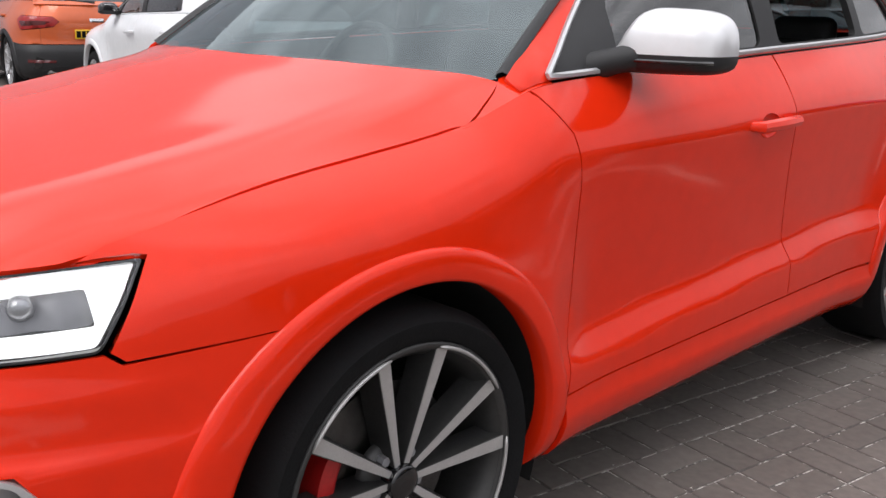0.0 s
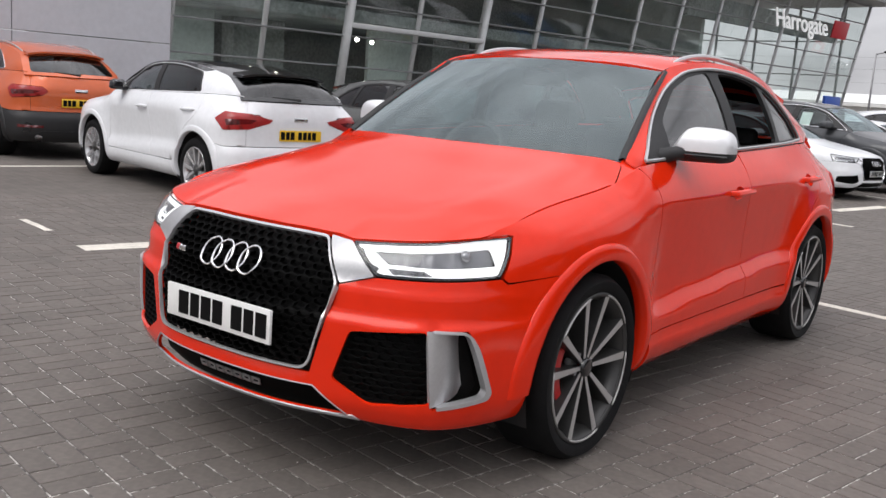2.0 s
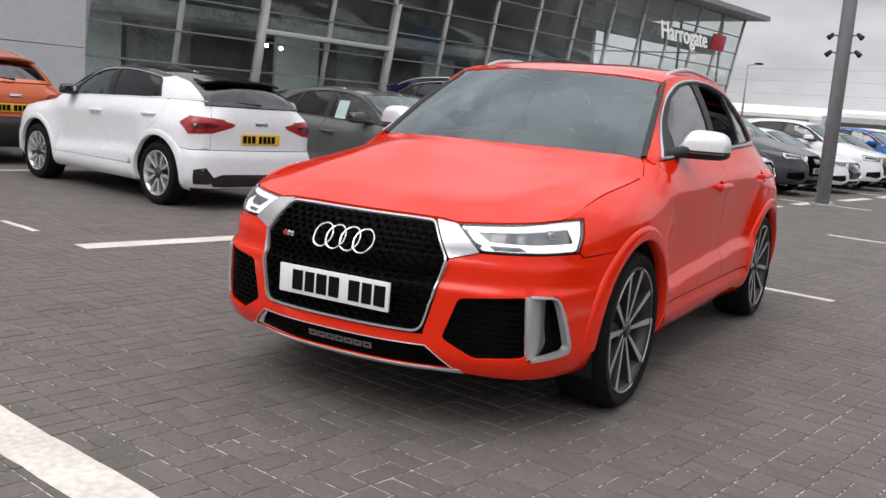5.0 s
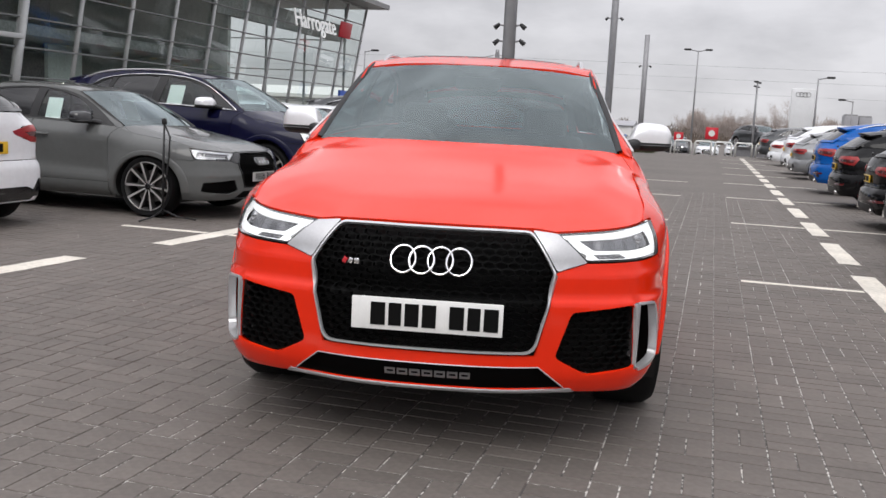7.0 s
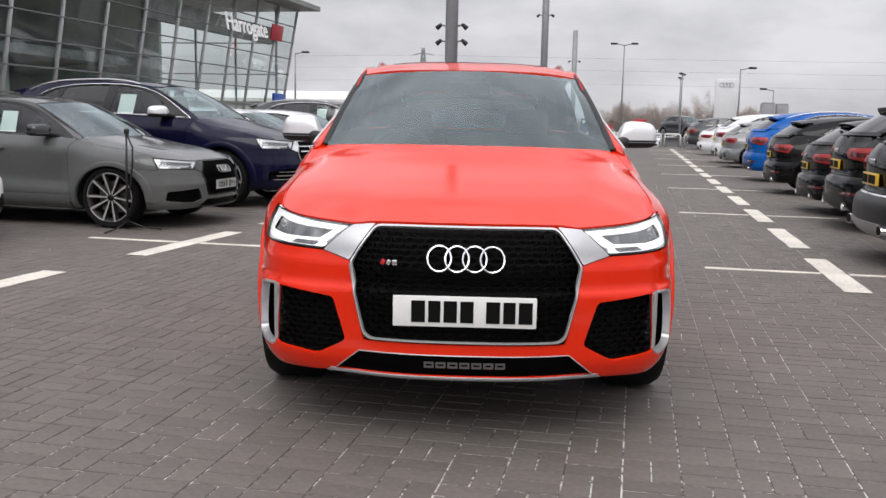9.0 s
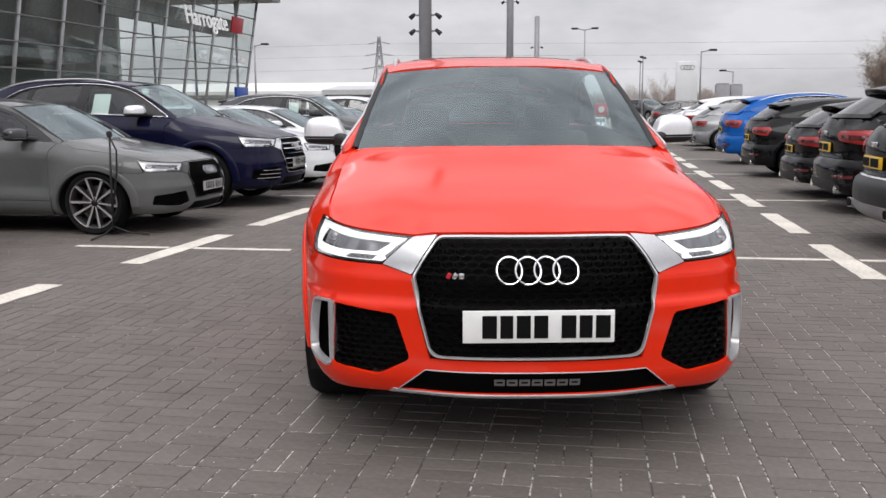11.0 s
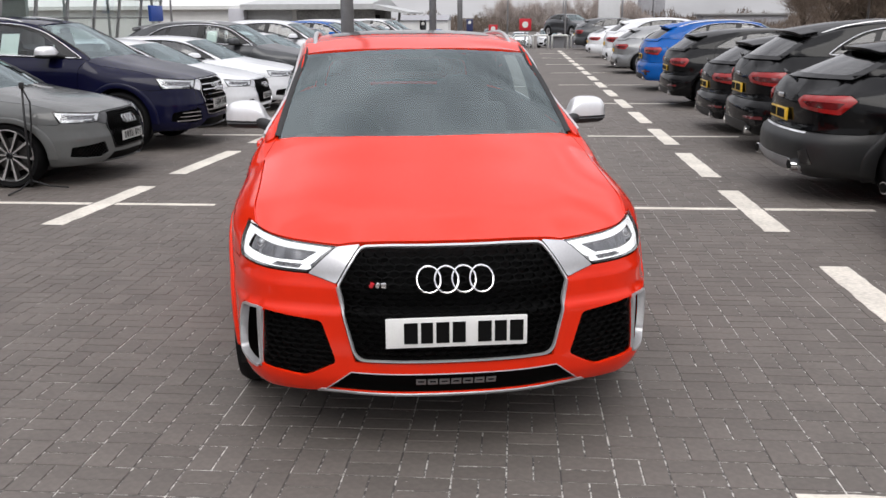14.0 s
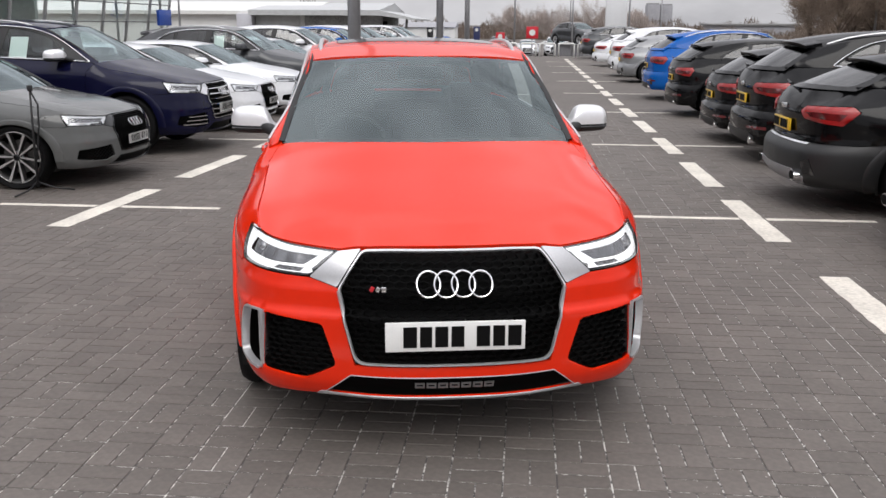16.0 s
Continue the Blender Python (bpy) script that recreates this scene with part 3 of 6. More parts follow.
def cabin(y, z):
    """The side of the cabin from the glass line up to the roof's edge."""
    y, z = np.asarray(y, float), np.asarray(z, float)
    zb, ze = TOP(y), EDGE_Z(y)
    xb = flank(np.interp(y, _by[_flank], _s[_flank]), zb)[0]
    u = (z - zb) / np.maximum(ze - zb, 0.01)
    return xb + (EDGE_X(y) - xb) * u + .022 * np.sin(math.pi * np.clip(u, 0, 1)), y, z


ROOF_C = curve_of([(1.60, 1.455), (1.757, 1.477), (1.9, 1.503), (2.1, 1.534), (2.5, 1.561), (2.9, 1.556), (3.3, 1.526), (3.75, 1.462), (3.95, 1.43)])


def roof(x, y):
    x, y = np.asarray(x, float), np.asarray(y, float)
    q = np.abs(x) / np.maximum(EDGE_X(np.maximum(y, 1.9)), .3)
    zc = ROOF_C(y - np.where(y < 2.2, .135 * q ** 2 * smooth_step(-y, -2.2, -1.7), 0))
    return x, y, zc - (ROOF_C(y) - EDGE_Z(np.maximum(y, 1.92)) + .004) * q ** 3


def backlight(u, v):
    """The rear window and its surround: v from its foot to the roof."""
    u, v = np.asarray(u, float), np.asarray(v, float)
    return (u * (.645 - .090 * v), 4.28 - .51 * v - (.22 - .07 * v) * u * u, 1.105 + .345 * v - (.0 + .075 * v) * u * u + .02 * np.sin(math.pi * v))


MIRROR_TOP = curve_of([(-1, .06), (-.86, .20), (-.66, .66), (-.46, .92), (-.2, 1.0), (.35, .98), (.70, .90), (.90, .72), (1, .46)])
MIRROR_LOW = curve_of([(-1, .8), (-.6, 1.0), (.6, .95), (.9, .75), (1, .45)])
MIRROR_DEEP = curve_of([(-1, .55), (-.6, .85), (.0, 1.0), (.6, .97), (.88, .80), (1, .50)])


def arc(hub, r, a0, a1, n=22, grow=0.0):
    """Points of a wheel arch, from angle a0 to a1 (0 is ahead, 90 up), as (plan place, height); grow widens it towards the bumper."""
    out = []
    for k in range(n + 1):
        a = radians(a0 + (a1 - a0) * k / n)
        q = r + grow * max(0.0, math.cos(a) * (1 if hub < 2 else -1)) ** 2
        out.append((s_y(hub - q * math.cos(a)), HUB_Z + q * math.sin(a)))
    return out


def arch_strip(hub, r0, r1, grow, lift):
    """A smooth flared band round a wheel opening, with its lip turned in."""
    verts, faces = [], []
    angles = np.linspace(-2 if hub < 2 else -17, 197, 61)
    rows = [(-.05, 0), (-.002, 0), (1.0, .10), (1.0, .35), (1.0, .65), (.85, .86), (.45, .96), (.0, 1.0), (-.5, 1.01)]
    for a in np.radians(angles):
        q = grow * max(0.0, math.cos(a) * (1 if hub < 2 else -1)) ** 2
        for up, u in rows:
            r = r0 + (r1 + q - r0) * u
            off = lift * up if up > 0 or u > .5 else lift + up
            p = flank(np.array([s_y(hub - r * math.cos(a))]), np.array([HUB_Z + r * math.sin(a)]), off)
            verts.append([float(w[0]) for w in p])
    n = len(rows)
    for k in range(len(angles) - 1):
        for m in range(n - 1):
            faces.append((k * n + m, (k + 1) * n + m, (k + 1) * n + m + 1, k * n + m + 1))
    return np.array(verts), faces


def honeycomb(loop, surface, cw, ch, rib, deep):
    """A mesh of flat hexagons over a loop, as raised ribs."""
    l = np.array(loop)
    lo, hi = l.min(0), l.max(0)
    segs = set()
    rows = int((hi[1] - lo[1]) / (ch * 0.75)) + 2
    cols = int((hi[0] - lo[0]) / cw) + 2
    for j in range(rows):
        for i in range(cols):
            cx, cy = lo[0] + (i + (j % 2) / 2) * cw, lo[1] + j * ch * 0.75
            pts = [(cx + cw * a, cy + ch * b) for a, b in ((0, .5), (.5, .25), (.5, -.25), (0, -.5), (-.5, -.25), (-.5, .25))]
            for a, b in zip(pts, pts[1:] + pts[:1]):
                a, b = (round(a[0], 4), round(a[1], 4)), (round(b[0], 4), round(b[1], 4))
                segs.add((min(a, b), max(a, b)))
    segs = sorted(segs)
    mids = np.array([((a[0] + b[0]) / 2, (a[1] + b[1]) / 2) for a, b in segs])
    segs = [q for q, ok in zip(segs, inside(mids, loop)) if ok]
    ends = np.array([q for s in segs for q in s])
    ok = inside(ends, loop)
    mid = np.repeat((ends[0::2] + ends[1::2]) / 2, 2, 0)
    lo_k, hi_k = np.zeros(len(ends)), np.ones(len(ends))
    for _ in range(7):
        k = (lo_k + hi_k) / 2
        good = inside(mid + (ends - mid) * k[:, None], loop)
        lo_k, hi_k = np.where(good, k, lo_k), np.where(good, hi_k, k)
    ends = np.where(ok[:, None], ends, mid + (ends - mid) * lo_k[:, None])
    segs = [(tuple(a), tuple(b)) for a, b in zip(ends[0::2], ends[1::2]) if math.dist(a, b) > 1e-4]
    verts, faces = [], []
    for a, b in segs:
        d = np.array(b) - np.array(a)
        n = np.array([-d[1], d[0]]) / np.linalg.norm(d) * rib / 2
        k = len(verts)
        for off in (0.0, -deep):
            q = np.array([np.array(a) + n, np.array(a) - n, np.array(b) - n, np.array(b) + n])
            verts += list(np.array(surface(q[:, 0], q[:, 1], off)).T)
        faces += [(k, k + 1, k + 2, k + 3), (k, k + 3, k + 7, k + 4), (k + 1, k + 5, k + 6, k + 2)]
    return verts, faces


def flip_x(verts, faces):
    v = np.array(verts, float)
    v[:, 0] *= -1
    return v, [tuple(f[::-1]) for f in faces]


def mirrored(vf):
    out = Skin(flip_x(*vf))
    if isinstance(vf, Skin):
        out.normals = vf.normals * np.array([-1.0, 1.0, 1.0])
    return out


def wheel(parent, m, kind, radius, calipers=True, lod=0):
    """A road wheel whose outer face looks along +x of its pose."""
    hub = thing("wheel", m)
    hub.parent = parent
    n = 56 if lod == 0 else 28
    k = radius / 0.343
    rim_r = (.276 if kind == "v_spoke" else .245) * k
    tyre = lathe([(-.20, rim_r - .01), (-.235, rim_r + .012), (-.245, rim_r + .035), (-.235, radius - .012), (-.21, radius), (-.03, radius), (-.006, radius - .014), (.006, rim_r + .045), (.002, rim_r + .014), (-.014, rim_r - .002)], n)
    bmesh.ops.recalc_face_normals(tyre, faces=tyre.faces)
    part("tyre", tyre, RUBBER, hub)
    dark = kind != "silver"
    rim = lathe([(-.20, rim_r - .01), (-.12, rim_r - .03), (-.035, rim_r - .028), (-.014, rim_r - .012)], n)
    rim_ob = part("rim", rim, RIM_DARK if dark else RIM_SILVER, hub)
    part("rim_lip", lathe([(-.012, rim_r - .014), (-.003, rim_r - .005), (-.004, rim_r + .003), (-.010, rim_r + .004)], n), RIM_DARK if kind == "v_spoke" else RIM_FACE if dark else RIM_SILVER, rim_ob)
    if kind == "v_spoke":
        for q in range(5):
            mid_a = 2 * math.pi * (q + .5) / 5 + math.pi / 2
            edge = [(-.002, math.cos(a) * (rim_r - .006), math.sin(a) * (rim_r - .006)) for a in np.linspace(mid_a - .40, mid_a + .40, 13)]
            part("lip_arc", tube(edge, [.002] + [.0042] * 11 + [.002], 6), RIM_FACE, rim_ob)
    spokes = 10
    body, face = bmesh.new(), bmesh.new()
    for q in range(spokes):
        pair = q // 2
        base = 2 * math.pi * pair / 5 + math.pi / 2
        sgn = 1 if q % 2 else -1
        v_kind = kind == "v_spoke"
        a0 = base + sgn * (.33 if v_kind else .17)
        a1 = base + sgn * (.275 if v_kind else .32)
        r0, r1 = (.036 if v_kind else .062) * k, rim_r - .010
        w0, w1 = (.015 if v_kind else .026) * k, (.033 if v_kind else .040) * k
        p0, p1 = Vector((0, math.cos(a0) * r0, math.sin(a0) * r0)), Vector((0, math.cos(a1) * r1, math.sin(a1) * r1))
        d = (p1 - p0).normalized()
        t = Vector((0, -d.z, d.y))
        x0, x1 = -.030, -.010
        for bm, wa, wb, xa, xb, xi, deep in ((body, w0, w1, x0, x1, .060, 1.25 if v_kind else 1.0), (face, w0 * .86, w1 * .86, x0 + .0020, x1 + .0020, .002, 1.0)):
            vs = []
            for xx in (0, 1):
                for p, w, xo in ((p0, wa, xa), (p1, wb, xb)):
                    for e in (-1, 1):
                        vs.append(bm.verts.new(p + t * (e * w / 2 * (deep if xx else 1)) + Vector((xo - xx * xi, 0, 0))))
            for f in ((0, 2, 3, 1), (0, 1, 5, 4), (2, 6, 7, 3), (0, 4, 6, 2), (1, 3, 7, 5)):
                bm.faces.new([vs[g] for g in f])
    for bm in (body, face):
        bmesh.ops.recalc_face_normals(bm, faces=bm.faces)
    part("spokes", body, RIM_DARK if dark else RIM_SILVER, rim_ob, smooth=False)
    part("spoke_face", face, RIM_FACE if dark else RIM_SILVER, rim_ob, "polished spoke faces" if dark else "", smooth=False)
    if kind == "v_spoke":
        part("hub_face", lathe([(-.075, .078 * k), (-.058, .074 * k), (-.050, .050 * k), (-.046, .0005)], 32), RIM_DARK, rim_ob)
        for q in range(5):
            a = 2 * math.pi * (q + .5) / 5 + math.pi / 2
            nut = bmesh.new()
            bmesh.ops.create_cone(nut, cap_ends=True, segments=6, radius1=.011, radius2=.010, depth=.02, matrix=pose(-.047, math.cos(a) * .056, math.sin(a) * .056, 0, 90))
            part("wheel_bolt", nut, GALV, rim_ob, smooth=False)
        cap = lathe([(-.050, .036 * k), (-.020, .035 * k), (-.016, .031 * k), (-.015, .016 * k), (-.015, .0005)], 32)
        part("centre_cap", cap, GLOSSBLACK, rim_ob)
    else:
        cap = lathe([(-.060, .075 * k), (-.034, .072 * k), (-.026, .060 * k), (-.026, .036 * k), (-.017, .034 * k), (-.015, .020 * k), (-.015, .0005)], 32)
        part("centre_cap", cap, RIM_DARK, rim_ob)
    if lod < 2:
        disc = lathe([(-.105, .0005), (-.105, .085 * k), (-.090, .09 * k), (-.090, .180 * k), (-.120, .180 * k), (-.120, .09 * k)], 40)
        bmesh.ops.recalc_face_normals(disc, faces=disc.faces)
        part("brake_disc", disc, DISC, hub)
    if lod == 0 and calipers:
        cal = bmesh.new()
        rows = []
        for a in np.radians(np.linspace(142, 222, 15)):
            c, q = math.cos(a), math.sin(a)
            fat = 1 - .35 * abs((math.degrees(a) - 182) / 40) ** 3
            rows.append([cal.verts.new((x, c * r, q * r)) for x, r in ((-.048, .148), (-.044, .160), (-.048, .186 * fat + .186 * (1 - fat) * .93), (-.122, .190), (-.122, .140), (-.06, .138))])
        for r0, r1 in zip(rows, rows[1:]):
            for q in range(6):
                cal.faces.new((r0[q], r0[(q + 1) % 6], r1[(q + 1) % 6], r1[q]))
        cal.faces.new(rows[0][::-1])
        cal.faces.new(rows[-1])
        bmesh.ops.recalc_face_normals(cal, faces=cal.faces)
        part("brake_caliper", cal, CALIPER, hub, "red brake caliper")
    return hub


def seat_mesh(width, back=True):
    bm = bmesh.new()
    box_into(bm, (0, 0, .12), (width, .50, .16), .05, None, 3)
    box_into(bm, (0, .27, .45), (width * .96, .14, .60), .055, pose(0, 0, 0, -14), 3)
    return bm


def build_car(name, m, coat, warp=None, lod=0, hero=False, wheels="silver", wheel_r=.343, rear_plate=True, white_mirror=False, rails=True, black_roof=False, chrome_line=True, dark_trim=False, ticket=False, skip_front=False, open_window=False, lower=None, chrome_bars=False, wide_pillar=False, skid=False):
    """A car with its nose at y = 0 of its pose and its tail along +y. warp turns the shape of the master body into another one."""
    step = (.024, .05, .085)[lod]
    car = thing(name, m)
    w = warp or (lambda v: v)
    trim_metal = GLOSSBLACK if dark_trim else (ALU if hero else CHROME)

    def add(pname, vf, mat, parent=None, label="", smooth=True):
        v, f = vf
        v = w(np.array(v, float).copy())
        return mesh_object(pname, v, f, mat, parent or car, label, smooth, None, vf.normals if warp is None and isinstance(vf, Skin) else None)

    def both(pname, vf, mat, label="", parent=None):
        return add(pname, vf, mat, parent, label), add(pname, mirrored(vf), mat, parent, label)

    def add_bm(pname, bm, mat, parent=None, label="", smooth=True, mirror=False):
        bmesh.ops.recalc_face_normals(bm, faces=bm.faces)
        co = w(np.array([tuple(v.co) for v in bm.verts]))
        for v, c in zip(bm.verts, co):
            v.co = c
        if mirror:
            b2 = bm.copy()
            for v in b2.verts:
                v.co.x = -v.co.x
            bmesh.ops.reverse_faces(b2, faces=b2.faces)
            part(pname, b2, mat, parent or car, label, smooth)
        return part(pname, bm, mat, parent or car, label, smooth)

    g = .0022
    RA, RI, GR = .458, .400, .034
    Y = s_y
    # bumper: one piece round the nose
    half = [(s_x(.372), .392), (s_x(.442), .680), (s_x(.548), .712), (s_x(.833), .7235), (Y(.400), .706)]
    half += arc(HUB_F, RA, 53.2, -2, 10, GR) + arc(HUB_F, RI, -2, -15, 3) + [(Y(.40), .236), (s_x(.70), .246), (s_x(.56), .250), (s_x(.512), .2535)]
    left = [(-a, b) for a, b in half]
    bumper = corner(half[:4], 0.0)[:4] + half[4:] + left[::-1]
    fog = [(s_x(.440), .385), (s_x(.492), .545), (s_x(.712), .570), (s_x(.728), .340), (s_x(.56), .318)]
    if not hero:
        fog = [(s_x(.455), .360), (s_x(.500), .492), (s_x(.800), .455), (Y(.300), .350), (s_x(.580), .315)]
    fog_r = corner(fog, .018, 3)
    lip = [(s_x(.500), .259), (s_x(.385), .352), (-s_x(.385), .352), (-s_x(.500), .259)]
    blade = [(s_x(.715), .576), (Y(.252), .573), (Y(.290), .52), (Y(.352), .362), (Y(.335), .340), (s_x(.734), .322)]
    fl = (0, -1, 0)
    bumper_ob = add("front_bumper", sheet(bumper, [fog_r, [(-a, b) for a, b in fog_r], lip] + ([blade, [(-a, b) for a, b in blade]] if hero else []), step, flank, .012, fl), coat)
    dark_in = lambda s, z: flank(s, z, -.095)
    for hole in ((fog_r, blade) if hero else (fog_r,)):
        both("intake_back", sheet(shrink(hole, -.012), [], .05, dark_in, 0, fl), LINER, parent=bumper_ob)
    add("intake_back", sheet(shrink(lip, -.012), [], .05, lambda s, z: flank(s, z, -.04), 0, fl), MESHBLACK, bumper_ob)
    if lod < 2:
        off_in = lambda s, z, off: flank(s, z, -.014 + off)
        both("intake_mesh", honeycomb(shrink(fog_r, .006), off_in, .046, .028, .0032, .02), MESHBLACK, parent=bumper_ob)
    if hero:
        # silver blade beside each intake, with its black slot
        plate_l = [(s_x(.7105), .576), (Y(.226), .566), (Y(.246), .52), (Y(.286), .378), (Y(.272), .346), (s_x(.7285), .330)]
        s_in, s_out = s_x(.722), Y(.270)
        recede = lambda s, z: flank(s, z, .008 - .085 * np.clip((np.abs(s) - s_in) / (s_out - s_in), 0, 1) ** 1.1)
        both("intake_blade", sheet(shrink(plate_l, .001), [], step, recede, .012, fl), ALU, "silver air intake blade", bumper_ob)
        outer_b = [(s_x(.725), .578), (Y(.252), .573), (Y(.290), .52), (Y(.352), .362), (Y(.338), .340), (s_x(.743), .322), (s_x(.743), .334), (Y(.318), .352), (Y(.330), .370), (Y(.274), .515), (Y(.238), .563), (s_x(.725), .568)]
        outer_b = corner(outer_b, [.004, .03, .05, .02, .03, .004, .004, .02, .015, .04, .02, .004], 4)
        both("intake_rim", sheet(outer_b, [], step, lambda s, z: flank(s, z, .005), .03, fl), ALU, parent=bumper_ob)
    if chrome_bars:
        for q in range(3):
            z0 = .350 + .045 * q
            bar = [(s_x(.49), z0), (s_x(.78 - .02 * q), z0), (s_x(.78 - .02 * q), z0 + .010), (s_x(.49), z0 + .010)]
            both("intake_bar", sheet(bar, [], .05, lambda s, z: flank(s, z, .006), .01, fl), CHROME, parent=bumper_ob)
        for q in range(6):
            z0 = .445 + .060 * q
            bar = [(-s_x(.375), z0), (s_x(.375), z0), (s_x(.375), z0 + .012), (-s_x(.375), z0 + .012)]
            add("intake_bar", sheet(bar, [], .05, lambda s, z: flank(s, z, .004), .01, fl), CHROME, bumper_ob)
    # splitter with a silver lower edge
    lip_low = [(s_x(.530), .250), (s_x(.508), .266), (s_x(.46), .2615), (-s_x(.46), .2615), (-s_x(.508), .266), (-s_x(.530), .250), (-s_x(.3), .249), (s_x(.3), .249)]
    add("splitter_edge", sheet(lip_low, [], step, lambda s, z: flank(s, z, .005), .005, fl), ALU if hero else PLASTIC, bumper_ob, "silver splitter edge" if hero else "")
    if hero:
        bm = bmesh.new()
        pts3 = [Vector([float(q[0]) for q in flank(np.array([a]), np.array([b]), .003)]) for a, b in dense(lip, .04)]
        tube_into(bm, pts3, .0024, 6, True)
        add_bm("splitter_trim", bm, ALU, bumper_ob, "thin silver trim line")
        # outline lettering on the splitter becomes plain bars
        for q in range(7):
            x0 = -.150 + q * .045
            bar = [(x0, .292), (x0 + .038, .292), (x0 + .038, .316), (x0, .316)]
            inner = [(x0 + .007, .299), (x0 + .031, .299), (x0 + .031, .309), (x0 + .007, .309)]
            add("splitter_mark", sheet(bar, [inner], .02, lambda s, z: flank(s, z, -.034), .004, fl), MARK, bumper_ob)
    # grille with its frame
    gr = [(s_x(.372), .817), (s_x(.436), .683), (s_x(.366), .400), (-s_x(.366), .400), (-s_x(.436), .683), (-s_x(.372), .817)]
    gr_o = corner(gr, [.02, .01, .04, .04, .01, .02], 5)
    gr_i = corner(shrink(gr, .0065), [.02, .01, .04, .04, .01, .02], 5)
    grille = add("grille", sheet(gr_i, [], .05, lambda s, z: flank(s, z, -.045), 0, fl), LINER)
    add("grille_frame", sheet(gr_o, [gr_i], step, lambda s, z: flank(s, z, .010), .012, fl), trim_metal, grille, "satin silver grille frame")
    if lod < 2:
        add("grille_mesh", honeycomb(shrink(gr_i, -.002), lambda s, z, off: flank(s, z, -.004 + off), .046, .028, .0036, .022), MESHBLACK, grille, "black honeycomb mesh", smooth=False)
    else:
        add("grille_mesh", sheet(gr_i, [], .08, lambda s, z: flank(s, z, -.02), 0, fl), GLOSSBLACK, grille)
    wing = [(s_x(.3765), .819), (s_x(.455), .811), (s_x(.547), .7165), (s_x(.445), .686), (s_x(.439), .690)]
    both("grille_wing", sheet(corner(wing, .006, 2), [], step, lambda s, z: flank(s, z, .007), .03, fl), trim_metal, parent=grille)
    for q in range(4):
        ring = bmesh.new()
        xc = -.0975 + .065 * q
        zc = .706
        pts = [Vector((xc + .0435 * math.cos(a), 0, zc + .0435 * math.sin(a))) for a in np.linspace(0, 2 * math.pi, 33)[:-1]]
        pts = [Vector((p.x, float(flank(np.array([abs(p.x)]), np.array([p.z]), .014 + (.004 if q % 2 else 0))[1][0]), p.z)) for p in pts]
        tube_into(ring, pts, .0040, 8, True)
        add_bm("badge_ring", ring, CHROME, grille)
    py = float(flank(np.array([0.0]), np.array([.52]), 0)[1][0])
    plate = add_bm("number_plate", box((0, py - .010, .520), (.522, .012, .113), .003), PLATE_W, car, "white number plate with black bars")
    if lod < 2:
        xx = -.200
        for wd in (.062, .056, .060, .060, -.034, .062, .056, .062):
            if wd > 0:
                add_bm("character_bar", box((xx + wd / 2, py - .0175, .520), (wd - .012, .003, .079), 0), INK, plate, smooth=False)
            xx += abs(wd)
    if hero:
        for x0, wide, tilt, mat, lab in ((-.306, .016, 28, BADGE_RED, "small red enamel badge"), (-.284, .016, 28, CHROME, ""), (-.262, .019, 0, CHROME, "")):
            yb = float(flank(np.array([-x0]), np.array([.686]), .004)[1][0])
            add_bm("grille_badge", box((x0, yb, .686), (wide, .010, .021), .003, pose(0, 0, 0, 0, tilt)), mat, grille, lab)
    # headlamps
    hl = [(s_x(.452), .812), (Y(.452), .850), (s_x(.832), .727), (s_x(.548), .7165)]
    hl_loop = corner(hl, [.012, .010, .012, .02], 4)
    for sgn in (1, -1):
        fx = (lambda vf: vf) if sgn == 1 else mirrored
        lamp = add("headlamp", fx(sheet(shrink(hl_loop, .001), [], .05, lambda s, z: flank(s, z, -.05), 0, fl)), GLOSSBLACK, None, "clear headlamp with a lit white light band")
        rim_in = shrink(hl_loop, .005)
        add("lamp_rim", fx(sheet(shrink(hl_loop, .001), [rim_in], step, flank, .05, fl)), GLOSSBLACK, lamp)
        band_o = shrink(hl_loop, .006)
        l0, l1 = s_x(.452), Y(.452)

        def lp(a, b):
            """A place in the lamp: a from its inner to its outer end, b from its top to its foot."""
            zt, zb = .812 + .038 * a, .7165 + .0105 * (a - .14) / .75
            return l0 + (l1 - l0) * a, zt + (zb - zt) * b

        hole = corner([lp(.115, .25), lp(.855, .25), lp(.868, .70), lp(.50, .70), lp(.215, .64)], .006, 2)
        low = corner([lp(.205, .735), lp(.42, .76), lp(.485, .925), lp(.245, .93)], .005, 2)
        add("light_band", fx(sheet(band_o, [hole, low], step, lambda s, z: flank(s, z, -.012), .012, fl)), DRL if hero else DRL_DIM, lamp, "lit white light band")
        if lod < 2:
            add("lamp_reflector", fx(sheet(shrink(hole, -.004), [], .03, lambda s, z: flank(s, z, -.036 + .006 * np.sin(s * 60)), 0, fl)), BEZEL, lamp)
            add("lamp_reflector", fx(sheet(shrink(low, -.004), [], .012, lambda s, z: flank(s, z, -.026 + .008 * np.sin(s * 260)), 0, fl)), REFLECTOR, lamp)
            sc = lp(.70, .45)
            ball = bmesh.new()
            bmesh.ops.create_uvsphere(ball, u_segments=20, v_segments=12, radius=.020)
            ctr = Vector([float(v[0]) for v in flank(np.array([sc[0]]), np.array([sc[1]]), -.035)])
            bmesh.ops.translate(ball, vec=(ctr.x * sgn, ctr.y, ctr.z), verts=ball.verts)
            add_bm("lamp_projector", ball, REFLECTOR, lamp)
